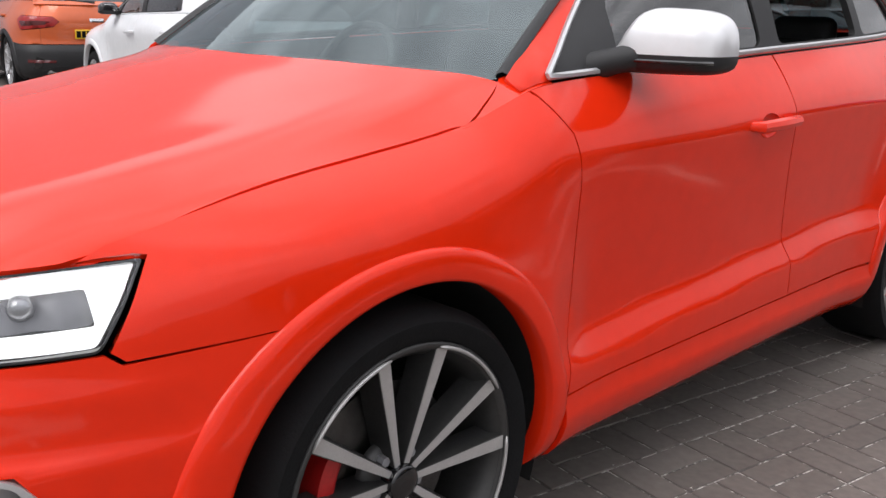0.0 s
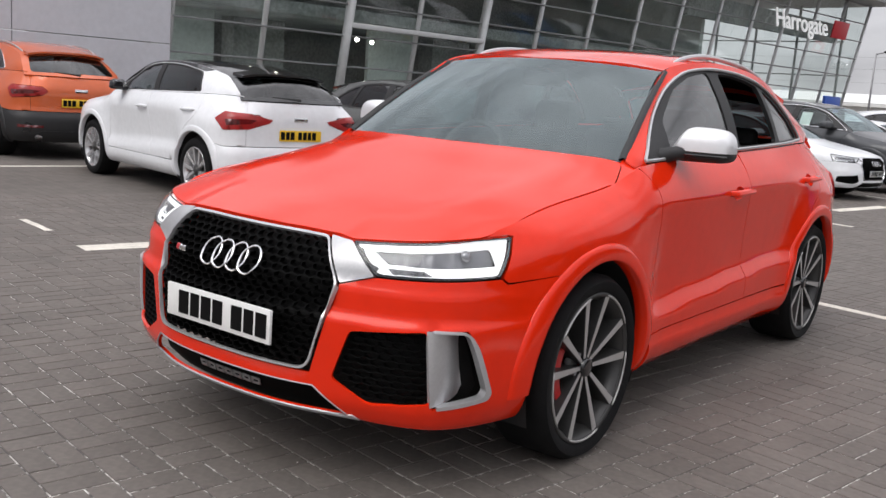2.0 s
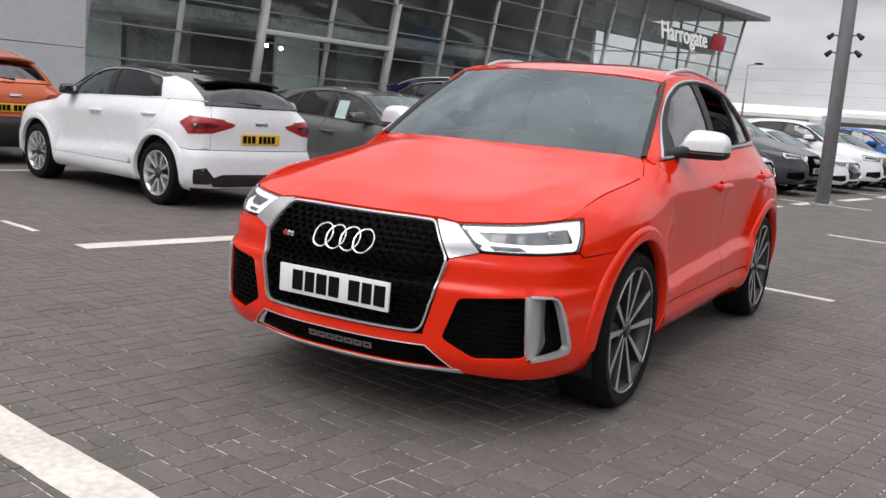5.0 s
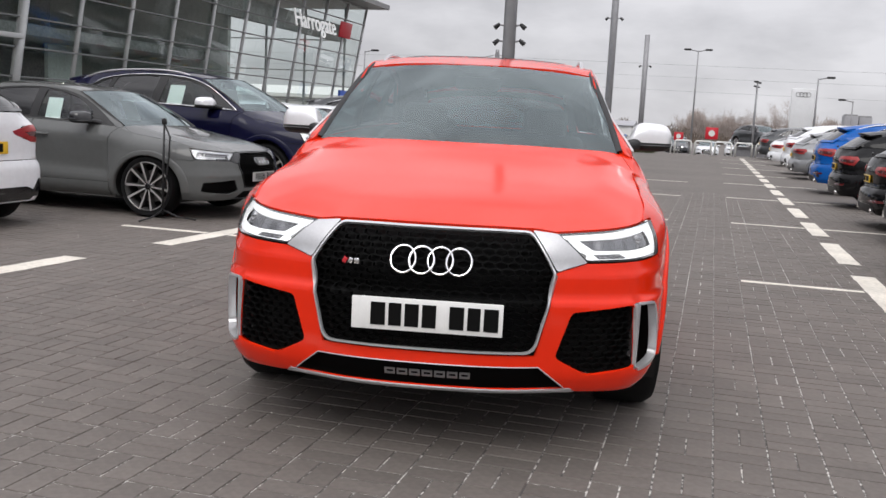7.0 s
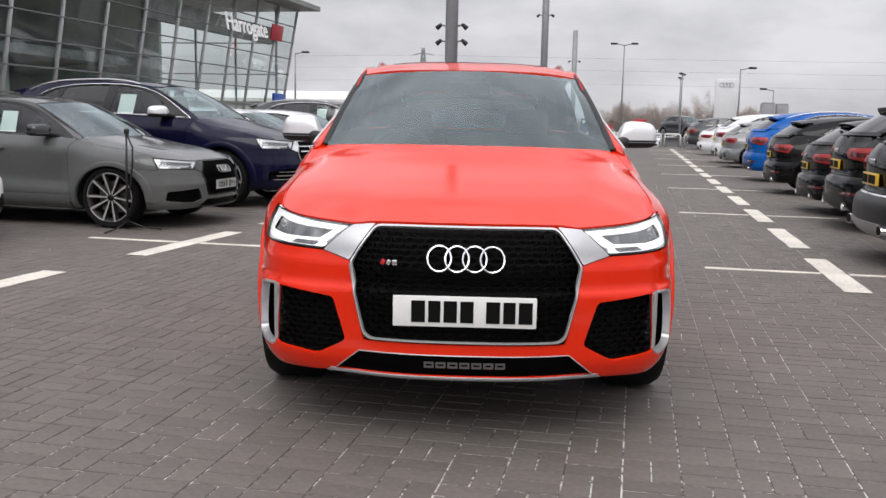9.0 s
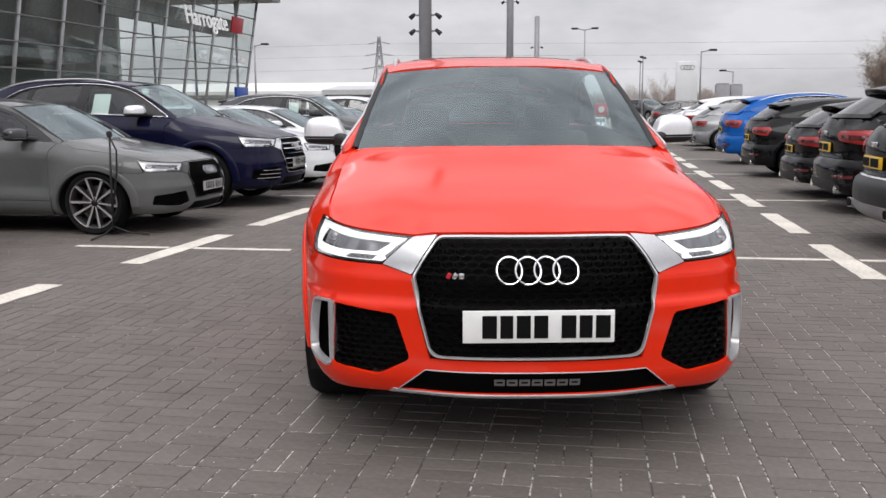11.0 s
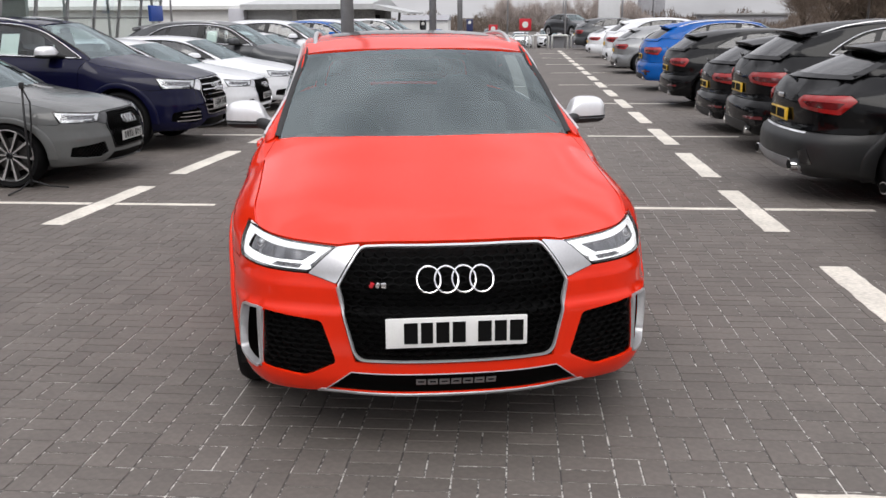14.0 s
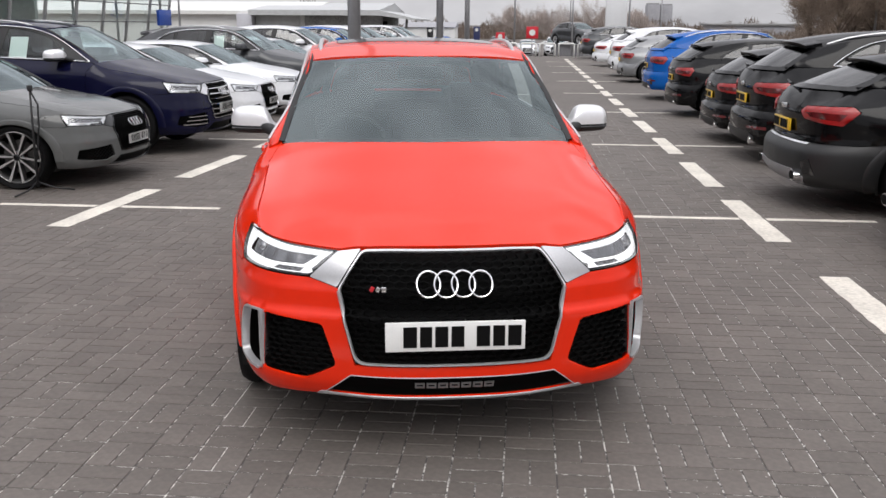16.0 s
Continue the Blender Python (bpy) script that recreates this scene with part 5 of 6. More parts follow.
        add_bm("steering_wheel", sw, LEATHER)
        add_bm("rear_view_mirror", box((0, 1.86, 1.385), (.24, .035, .07), .015), PLASTIC)
    if ticket:
        yy, zz = 2.16, 1.235
        xx = float(cabin(np.array([yy]), np.array([zz]))[0][0]) - .028
        xb = float(cabin(np.array([yy]), np.array([zz + .14]))[0][0]) - .028
        ang = math.degrees(math.atan2(xx - xb, .14))
        for sg in (1, -1):
            add_bm("price_card", box((sg * xx, yy, zz), (.003, .19, .27), 0, pose(0, 0, 0, 0, -sg * ang)), PAPER, car, "pale green price card in the side window", smooth=False)
    # wheels stand at the warped hubs
    for hub, yy in ((HUB_F, 0), (HUB_R, 1)):
        for sg in (1, -1):
            c = w(np.array([[sg * .884, hub, HUB_Z]]))[0]
            mm = pose(c[0], c[1], wheel_r, 0, 0, 0 if sg == 1 else 180) @ pose(0, 0, 0, -2 + 31 * yy + 17 * (1 - sg))
            wheel(car, mm, wheels, wheel_r, hero, lod)
    return car

# ---- the place: u across the aisle, v along it ----
AISLE = radians(10.2)


def fall(v):
    """The ground's height along the aisle: past the barriers it lies lower."""
    return -.9 * min(1.0, max(0.0, (v - 48.5) / 9.5))


def at(u, v, z=0.0):
    return Vector((u * math.cos(AISLE) + v * math.sin(AISLE), -u * math.sin(AISLE) + v * math.cos(AISLE), z + fall(v)))


def lane_pose(u, v, z=0.0, turn=0.0):
    """A pose whose x runs across the aisle and y along it."""
    p = at(u, v, z)
    return pose(p.x, p.y, p.z, 0, 0, -math.degrees(AISLE) + turn)


LANE = lane_pose(0, 0)

# ground: joints near by, worn paving beyond
gb = bmesh.new()
xs = [-3000, -60, -12, -6.6, 5.4, 12, 60, 3000]
ys2 = [-3000, -60, -5.4, 16.0, 48.5, 58.0, 90, 3000]
gv = [[gb.verts.new((a, b, fall(b) - (.0035 if (-7 < a < 6 and -6 < b < 17) else .002))) for b in ys2] for a in xs]
for i in range(len(xs) - 1):
    for j in range(len(ys2) - 1):
        f = gb.faces.new((gv[i][j], gv[i + 1][j], gv[i + 1][j + 1], gv[i][j + 1]))
        f.material_index = 0 if (i == 3 and j == 2) else 1
ground = part("ground", gb, [JOINT, FARGROUND], None, smooth=False)
ground.matrix_world = LANE
tagged(ground, "dark grey block paved car park with sandy joints", "ground", kind="structure")


def line_mark(u, v, length, width, turn=0.0):
    bm = bmesh.new()
    n = max(2, int(length / .1))
    rnd = random.Random(int(u * 100) + int(v * 37))
    rows = []
    for k in range(n + 1):
        a = -length / 2 + length * k / n
        e = [rnd.uniform(-.006, .006) for _ in range(2)]
        rows.append([bm.verts.new((-width / 2 + e[0], a, .001)), bm.verts.new((-width / 2 + e[0] + .004, a, .004)), bm.verts.new((width / 2 + e[1] - .004, a, .004)), bm.verts.new((width / 2 + e[1], a, .001))])
    for p, q in zip(rows, rows[1:]):
        for k in range(3):
            bm.faces.new((p[k], p[k + 1], q[k + 1], q[k]))
    ob = part("road_marking", bm, WHITELINE, None, smooth=False)
    ob.matrix_world = lane_pose(u, v, 0, turn)
    return tagged(ob, "worn white painted bay marking on grey paving", "road marking", "bay markings", "structure")


for k in range(-1, 17):
    v = 4.83 + 2.55 * (k - 1)
    line_mark(2.35 if k < 1 else 2.26, v - (.26 if k < 1 else 0), 1.78, .20)
    if k % 2 == 1:
        for e in (-1, 1):
            line_mark(2.26 + e * .58, v, .93, .085, 90)
line_mark(-3.76, 1.95, 1.97, .20, -3.0)
for k in range(1, 12):
    v = 4.77 + 2.55 * (k - 1)
    u = -3.53 + .050 * (v - 4.8) if v < 10 else -3.27
    line_mark(u, v, 1.80, .20, -3.0 if v < 10 else 0.0)
    if k % 2 == 1:
        for e in (-1, 1):
            line_mark(u + e * .58, v, .93, .085, 90)
line_mark(-9.21, 1.75, 3.0, .09)
line_mark(-4.87, 1.02, .60, .06, 90)
for k in range(4):
    line_mark(-.42, 4.80 + 4.90 * k, 1.65, .09, 90)
line_mark(-1.55, -1.07, 3.9, .20, 90)

# ---- the red car ----
hero = build_car("red_suv", pose(0, 0, 0), RED, None, 0, True, "v_spoke", .343, rear_plate=False, open_window=True)
tagged(hero, "bright red compact performance SUV with silver mirrors and black honeycomb grille", "car")


def morph(length=4.41, width=1.84, wheelbase=2.603, front=.92, low=1.0, high=1.0, rake=0.0, tail=0.0):
    """Turns the master body into one of another size: low scales the body, high the cabin, rake slopes the screen, tail the rear window."""
    kx = width / 1.84

    def w(v):
        x, y, z = v[:, 0].copy(), v[:, 1].copy(), v[:, 2].copy()
        y2 = np.interp(y, [-.05, .50, 1.34, 3.10, 3.95, 4.39], [-.05 + .92 - .92, front - .42, front + .42, front + wheelbase - .423, front + wheelbase + .427, length - .02])
        up = np.clip(z - 1.08, 0, 1)
        z2 = np.where(z < 1.08, z * low, 1.08 * low + (z - 1.08) * high)
        y2 = y2 + up * (rake * (1 - smooth_step(y, 2.0, 2.8)) - tail * smooth_step(y, 2.8, 3.6))
        return np.stack([x * kx, y2, z2], 1)
    return w


def parked(label, u, v, coat, nose, warp, lod=1, category="car", turn=0.0, **more):
    """A parked car with its nose at (u, v); nose: +1 it looks to the aisle's right, -1 to its left."""
    m = lane_pose(u, v, 0, (90 if nose > 0 else -90) + turn)
    kind = more.pop("kind", "parked_car")
    return tagged(build_car(kind, m, coat, warp, lod, **more), label, category, "parked cars")


HATCH_S = morph(4.03, 1.74, 2.563, .79, .965, .82, .02, .04)
SALOON = morph(4.40, 1.80, 2.637, .87, .88, .92, .12, .10)
BIGSUV = morph(5.05, 1.97, 2.994, .95, 1.08, 1.06, .0, .0)
COUPE = morph(4.67, 1.84, 2.764, .86, .86, .84, .15, .20)
ESTATE = morph(4.94, 1.90, 2.905, .93, .99, .82, .10, -.06)
MIDSUV = morph(4.66, 1.89, 2.82, .89, 1.02, 1.03, .0, .02)
HATCH_M = morph(4.30, 1.79, 2.63, .85, .93, .86, .05, .02)
COMPACT = morph(4.48, 1.85, 2.68, .90, 1.0, 1.0, .0, .0)

# left row
parked("small white hatchback with a black roof and yellow rear plate", -9.20, 3.72, WHITE, -1, HATCH_S, wheels="silver", wheel_r=.325, rails=False, black_roof=True, chrome_line=False, dark_trim=True, kind="white_hatchback", wide_pillar=True)
parked("orange SUV with dark lower trim seen from behind", -14.35, 3.35, ORANGE, -1, COMPACT, wheels="silver", wheel_r=.36, kind="orange_suv", lower=PLASTIC)
parked("grey saloon car with black alloy wheels and a price card", -3.93, 6.36, GREY, 1, SALOON, wheels="v_spoke", wheel_r=.325, rails=False, chrome_line=False, dark_trim=True, ticket=True, kind="grey_saloon", rear_plate=False)
parked("large navy blue SUV with chrome window line and silver mirrors", -3.80, 9.00, NAVY, 1, BIGSUV, wheels="v_spoke", wheel_r=.375, white_mirror=True, ticket=True, kind="navy_suv", rear_plate=False, chrome_bars=True)
parked("white low saloon car with a black grille", -3.85, 11.6, WHITE, 1, COUPE, wheels="silver", wheel_r=.33, rails=False, kind="white_saloon", rear_plate=False)
parked("white low saloon car in the parked row", -3.85, 14.1, WHITE, 1, COUPE, wheels="silver", wheel_r=.33, rails=False, kind="white_saloon", rear_plate=False)
parked("dark grey SUV with a price card in its window", -3.9, 16.8, DARK, 1, MIDSUV, wheels="silver", wheel_r=.36, ticket=True, kind="grey_suv", rear_plate=False)

# right row, tails to the aisle
parked("black estate car with yellow rear plate and silver skid trim", 3.05 + 4.90, 3.50, BLACK, 1, ESTATE, wheels="silver", wheel_r=.35, kind="black_estate", skid=True, lower=BUMPERGREY)
parked("black estate car with yellow rear plate and silver skid trim", 2.66 + 4.90, 5.85, BLACK, 1, ESTATE, wheels="silver", wheel_r=.35, kind="black_estate", skid=True, lower=BUMPERGREY)
parked("black mid-size SUV seen from its tail", 2.95 + 4.62, 8.85, BLACK, 1, MIDSUV, wheels="silver", wheel_r=.36, kind="black_suv")
parked("black saloon car seen from its tail", 2.95 + 4.36, 10.95, BLACK, 1, SALOON, wheels="silver", wheel_r=.325, rails=False, kind="black_saloon")
parked("black hatchback with a dark roof spoiler", 2.95 + 4.28, 14.85, BLACK, 1, HATCH_M, wheels="silver", wheel_r=.325, rails=False, chrome_line=False, kind="black_hatchback")
parked("bright blue compact SUV with silver window line", 3.0 + 4.44, 18.85, BLUE, 1, COMPACT, wheels="silver", wheel_r=.36, kind="blue_suv")

# further cars, built once and copied along both rows
far_specs = [("silver", SILVER, SALOON), ("white", WHITE, MIDSUV), ("dark", DARK, MIDSUV), ("plum", PLUM, SALOON), ("blue", BLUE, COMPACT), ("white_low", WHITE, COUPE)]
far = {}
far_rows = [("left", [("white_low", 19.4), ("white", 22.0), ("plum", 24.6), ("blue", 27.1), ("white", 29.7), ("dark", 32.2), ("white_low", 34.8), ("silver", 37.3), ("white", 39.9), ("dark", 42.4)]),
            ("right", [("silver", 25.4), ("white", 28.6), ("white_low", 36.4), ("dark", 45.6)])]
words = {"silver": "silver saloon car in the far parked row", "white": "white SUV in the far parked row", "dark": "dark grey SUV in the far parked row", "plum": "dark purple saloon car in the far parked row", "blue": "blue compact SUV in the far parked row", "white_low": "white low saloon car in the far parked row"}
lengths = {"silver": 4.38, "white": 4.64, "dark": 4.64, "plum": 4.38, "blue": 4.46, "white_low": 4.65}
for side, row in far_rows:
    for key, v in row:
        u = -3.9 if side == "left" else 3.0 + lengths[key]
        m = lane_pose(u, v, 0, 90)
        if key not in far:
            spec = next(q for q in far_specs if q[0] == key)
            far[key] = tagged(build_car("far_car", m, spec[1], spec[2], 2, wheels="silver", wheel_r=.34, rails=False), words[key], "car", "parked cars")
        else:
            copy_thing(far[key], m)

# ---- black stand beside the grey car ----
stand = tagged(thing("tripod_stand", lane_pose(-4.55, 5.42)), "thin black metal tripod stand with a folded lead", "stand")
part("pole", tube([(0, 0, .05), (0, 0, .55), (.01, 0, 1.02)], [.014, .012, .010], 8), PLASTIC, stand)
for k in range(3):
    a = radians(20 + 120 * k)
    part("leg", tube([(0, 0, .10), (.16 * math.cos(a), .16 * math.sin(a), .035), (.34 * math.cos(a), .34 * math.sin(a), .010)], [.010, .009, .009], 6), PLASTIC, stand)
part("lead", tube([(.01, 0, 1.0), (.07, .01, .86), (.06, .01, .65), (.025, .015, .45), (.012, .012, .32)], .009, 6), PLASTIC, stand)
part("clamp", box((.01, 0, 1.02), (.045, .04, .06), .008), PLASTIC, stand)


# ---- poles and lamps ----
def mast(u, v, h, r, lamps):
    ob = tagged(thing("lamp_mast", lane_pose(u, v)), "tall grey steel mast with spotlights on short arms", "mast", "masts")
    part("shaft", tube([(0, 0, 0), (0, 0, h * .5), (0, 0, h)], [r, r * .97, r * .93], 20), GALV, ob)
    part("base_plate", lathe([(0, r * 1.8), (.03, r * 1.8), (.03, r)], 20, "z"), GALV, ob)
    for z in lamps:
        for sg in (-1, 1):
            part("spotlight_arm", tube([(sg * r * .9, 0, z), (sg * (r + .10), 0, z + .02)], .018, 8), GALV, ob)
            head = lathe([(-.07, .001), (-.07, .03), (-.02, .040), (.055, .048), (.06, .044), (.05, .001)], 16)
            sp = part("spotlight", head, PLASTIC, ob)
            sp.matrix_local = pose(sg * (r + .13), 0, z - .01, 0, 40, 0 if sg > 0 else 180)
    return ob


mast(-3.05, 14.85, 9.0, .125, (2.72, 3.02))
mast(-2.85, 31.0, 9.0, .13, (5.0,))
mast(-2.85, 47.0, 6.0, .14, (4.4,))


def lamp_post(u, v, h, double, turn=0.0):
    h -= fall(v)
    ob = tagged(thing("street_lamp", lane_pose(u, v, 0, turn)), "slim grey lamp post with a flat lantern", "street lamp", "street lamps")
    part("post", tube([(0, 0, 0), (0, 0, h * .6), (0, 0, h)], [.07, .05, .035], 12), GALV, ob)
    for sg in ((-1, 1) if double else (1,)):
        part("arm", tube([(0, 0, h - .05), (sg * .45, 0, h + .05)], .03, 8), GALV, ob)
        part("lantern", box((sg * .62, 0, h + .06), (.42, .24, .11), .04), PLASTIC, ob)
    return ob


lamp_post(-0.45, 56.0, 6.0, True)
lamp_post(5.9, 50.0, 4.25, False)
lamp_post(3.2, 58.0, 4.3, True, 80)
lamp_post(3.6, 70.0, 4.6, True, 80)
lamp_post(8.6, 57.0, 3.4, False, 180)
lamp_post(-18.8, 48.0, 4.8, False)
lamp_post(17.6, 46.0, 6.4, False)

# totem with four rings, plain
tot = tagged(thing("sign_totem", lane_pose(5.55, 54.0)), "tall pale grey sign totem with a ring badge", "sign")
part("panel", box((0, 0, 2.21), (1.25, .35, 4.42), .04), TOTEM, tot)
for k in range(4):
    part("badge_ring", tube([(-.27 + .18 * k + .125 * math.cos(a), -.19, 4.07 + .125 * math.sin(a)) for a in np.linspace(0, 2 * math.pi, 25)[:-1]], .014, 6, True), GALV, tot)

# white hoop barriers and what stands past them
for k in range(7):
    ob = tagged(thing("hoop_barrier", lane_pose(-1.6 + k * 1.0, 46.5 + .1 * k)), "white tubular hoop barrier at the aisle's end", "barrier", "hoop barriers")
    part("hoop", tube([(-.4, 0, 0), (-.4, 0, .62), (-.34, 0, .70), (.34, 0, .70), (.4, 0, .62), (.4, 0, 0)], .045, 8), WALLWHITE, ob)
for u, key in ((-4.35, "white_low"), (-1.95, "dark"), (.45, "white_low"), (2.75, "white"), (5.2, "dark"), (-9.2, "silver"), (-6.8, "blue")):
    copy_thing(far[key], lane_pose(u, 75.0, 0, 0))


def sign_post(name, u, v, h, wide, board, coat, label):
    """A sign board on a post, with a plain pale roundel on its face."""
    ob = tagged(thing(name, lane_pose(u, v)), label, "sign")
    part("post", tube([(0, 0, 0), (0, 0, h - board * .5)], .05, 8), GALV, ob)
    part("panel", box((0, -.08, h - board / 2), (wide, .10, board), .02), coat, ob)
    mark = bmesh.new()
    bmesh.ops.create_cone(mark, cap_ends=True, segments=20, radius1=wide * .26, radius2=wide * .26, depth=.02, matrix=pose(0, -.14, h - min(board, wide) * .5, 90))
    part("roundel", mark, WALLWHITE, ob, smooth=False)


sign_post("red_sign", .72, 66.0, 2.42, .86, .84, SIGNRED, "small red square sign on a grey post")
sign_post("red_sign", -1.75, 72.0, 1.95, .70, .60, SIGNRED, "small red square sign on a grey post")
sign_post("totem_sign", -6.7, 66.0, 2.33, .46, 1.5, GLOSSBLACK, "narrow black totem sign with a pale roundel")
sign_post("totem_sign", -3.3, 66.0, 2.40, .46, 1.5, SIGNNAVY, "narrow dark blue totem sign with a pale roundel")

# a dark car shown on a pale plinth
plinth = tagged(thing("display_plinth", lane_pose(4.0, 68.0, 0, 35)), "grey plinth with a dark car on it", "plinth")
part("base", box((0, 0, .55), (1.5, 3.6, 1.10), .02), GALV, plinth)
part("deck", box((0, 0, 1.13), (2.0, 4.6, .06), .01), GALV, plinth)
copy_thing(far["dark"], plinth.matrix_world @ pose(0, -2.3, 1.16))

# ---- glazed showroom along the left ----
show = tagged(thing("showroom", lane_pose(-15.67, 0)), "glass fronted showroom with a leaning steel framed facade", "building")
V0, V1, TOPZ, LEANX = 7.2, 37.3, 5.95, 1.0
fx = lambda z: LEANX * z / TOPZ
# facade, transoms and mullions
n_bay = 14
bay = (V1 - V0) / n_bay
for k in range(n_bay):
    a, b = V0 + bay * k + .03, V0 + bay * (k + 1) - .03
    pane = bmesh.new()
    for (za, zb) in ((.15, 1.66), (1.70, 2.36), (2.40, 3.06), (3.10, 3.76), (3.80, 4.46), (4.50, 5.16), (5.20, 5.85)):
        q = [pane.verts.new((fx(z) - .05, y, z)) for y, z in ((a, za), (b, za), (b, zb), (a, zb))]
        pane.faces.new(q)
    ob = part("facade_pane", pane, FACADE, show, smooth=False)
    ob.visible_shadow = False
for k in range(n_bay + 1):
    y = V0 + bay * k
    part("mullion", tube([(fx(0) + .02, y, 0), (fx(TOPZ) + .02, y, TOPZ)], .064, 8), MULLION, show)
for z in (.10, 1.68, 2.38, 3.08, 3.78, 4.48, 5.18, 5.88):
    part("transom", box((fx(z) + .05, (V0 + V1) / 2, z), (.09, V1 - V0, .040), .01), TRANSOM, show)
# entrance lobby frame
part("lobby_frame", box((fx(2.6) + .14, V0 + bay * 3, 2.62), (.16, bay * 2.0, .12), .02), MULLION, show)
for e in (-1, 1):
    part("lobby_post", tube([(fx(0) + .12, V0 + bay * (3 + e), 0), (fx(3.8) + .12, V0 + bay * (3 + e), 3.8)], .10, 8), MULLION, show)
# roof with its overhang
rb = bmesh.new()
prof = [(1.95, TOPZ - .02), (1.95, TOPZ + .18), (-8.5, TOPZ + .55), (-8.5, TOPZ - .02)]
ends = [[rb.verts.new((x, y, z)) for x, z in prof] for y in (V0 - .1, V1 + .45)]
for q in range(4):
    rb.faces.new((ends[0][q], ends[0][(q + 1) % 4], ends[1][(q + 1) % 4], ends[1][q]))
rb.faces.new(ends[0][::-1])
rb.faces.new(ends[1])
bmesh.ops.recalc_face_normals(rb, faces=rb.faces)
part("roof", rb, ROOFMETAL, show, smooth=False)
# far end glazing and inside
part("floor", box((-4.0, (V0 + V1) / 2, .05), (8.2, V1 - V0 - .3, .1), 0), PALEROOM, show)
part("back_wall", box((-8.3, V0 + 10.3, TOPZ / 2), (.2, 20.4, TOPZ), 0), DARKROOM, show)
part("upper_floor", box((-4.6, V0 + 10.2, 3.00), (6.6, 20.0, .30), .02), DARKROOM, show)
part("side_wall", box((-4.4, V0 + 20.6, TOPZ / 2), (7.6, .2, TOPZ - .1), 0), PALEROOM, show)
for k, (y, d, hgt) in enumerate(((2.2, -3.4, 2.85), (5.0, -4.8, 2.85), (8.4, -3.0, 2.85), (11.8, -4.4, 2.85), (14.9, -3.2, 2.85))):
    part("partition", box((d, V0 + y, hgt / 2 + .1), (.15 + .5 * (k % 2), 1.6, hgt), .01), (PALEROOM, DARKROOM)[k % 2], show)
for k in range(8):
    y = V0 + 20.8 + bay * k * .98
    if y < V1:
        part("rear_mullion", tube([(-7.9, y, 0), (-7.9, y, TOPZ)], .07, 8), MULLION, show)
for z in (1.2, 2.4, 3.6, 4.8):
    part("rear_transom", box((-7.9, (V0 + 20.8 + V1) / 2, z), (.08, V1 - V0 - 20.8, .06), 0), MULLION, show)
for x in np.linspace(-7.9, .0, 5):
    part("end_mullion", tube([(float(x), V1, 0), (float(x), V1, TOPZ)], .06, 8), MULLION, show)
for z in (1.68, 3.08, 4.48):
    part("end_transom", box((-3.9, V1, z), (8.0, .06, .05), 0), MULLION, show)
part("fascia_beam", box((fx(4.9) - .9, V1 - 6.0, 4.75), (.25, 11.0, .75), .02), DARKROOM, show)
for y, z in ((6.4, 2.45), (6.9, 2.42), (4.2, 5.1), (9.0, 5.2), (12.4, 4.9), (13.2, 5.3), (3.3, 4.2)):
    globe = bmesh.new()
    bmesh.ops.create_uvsphere(globe, u_segments=12, v_segments=8, radius=.055, matrix=pose(-1.9, V0 + y, z))
    part("downlight", globe, LAMPLIT, show)

# sign on the facade
txt = bpy.data.curves.new("sign_text", "FONT")
txt.body, txt.size, txt.extrude, txt.align_x = "Harrogate", .97, .02, "LEFT"
tmp = new("sign_text", txt)
dg = bpy.context.evaluated_depsgraph_get()
sign_mesh = bpy.data.meshes.new_from_object(tmp.evaluated_get(dg))
bpy.data.objects.remove(tmp)
sign_mesh.materials.clear()
sign_mesh.materials.append(SIGNWHITE)
sign = new("facade_sign", sign_mesh)
sign.matrix_world = lane_pose(-15.67 + fx(4.9) + .14, 30.0, 4.42) @ Matrix.Rotation(radians(90), 4, "Z") @ pose(0, 0, 0, 90 - 9)
tagged(sign, "white illuminated lettering on the glass facade", "sign")
red_block = part("red_sign_board", box((0, 0, 0), (.06, 1.25, .66), .02), SIGNRED)
red_block.matrix_world = lane_pose(-15.67 + fx(4.75) + .14, 35.05, 4.74) @ pose(0, 0, 0, 0, 9)
tagged(red_block, "red rectangular sign panel beside the lettering", "sign")
blue_box = part("blue_sign", box((0, 0, 0), (.12, 1.3, .62), .02), SIGNBLUE)
blue_box.matrix_world = lane_pose(-15.67 + 1.2, 34.6, 1.85)
tagged(blue_box, "blue rectangular notice on the showroom front", "sign")

# plain grey clad wall next to the glazing
clad = tagged(thing("clad_wall", lane_pose(-15.0, 0)), "light grey panel clad wall of the showroom", "wall", kind="structure")
for k in range(6):
    for j in range(4):
        part("cladding_panel", box((0, V0 - .15 - 3.0 * (k + .5), .9 + 1.8 * j), (.12, 2.985, 1.785), .008), CLADDING, clad, smooth=False)

# ---- low white warehouse across the back ----
ware = tagged(thing("warehouse", lane_pose(-24.0, 62.0)), "long low white warehouse with a pale metal roof", "building")
part("wall", box((-2.6, 6, 1.60), (23.0, 12, 3.2), .02), WALLWHITE, ware)
part("wall", box((11.6, 9.0, 1.60), (5.4, .3, 3.2), .02), DARKROOM, ware)
part("side_block", box((4.9, -.4, 1.60), (1.1, .9, 3.2), .02), CLADDING, ware)
part("wall_panel", box((7.05, -.05, 1.55), (3.1, .12, 3.1), .01), MULLION, ware)
for x in (6.35, 7.60):
    part("window", box((x, -.13, 1.95), (.85, .08, .42), .01), DARKROOM, ware)
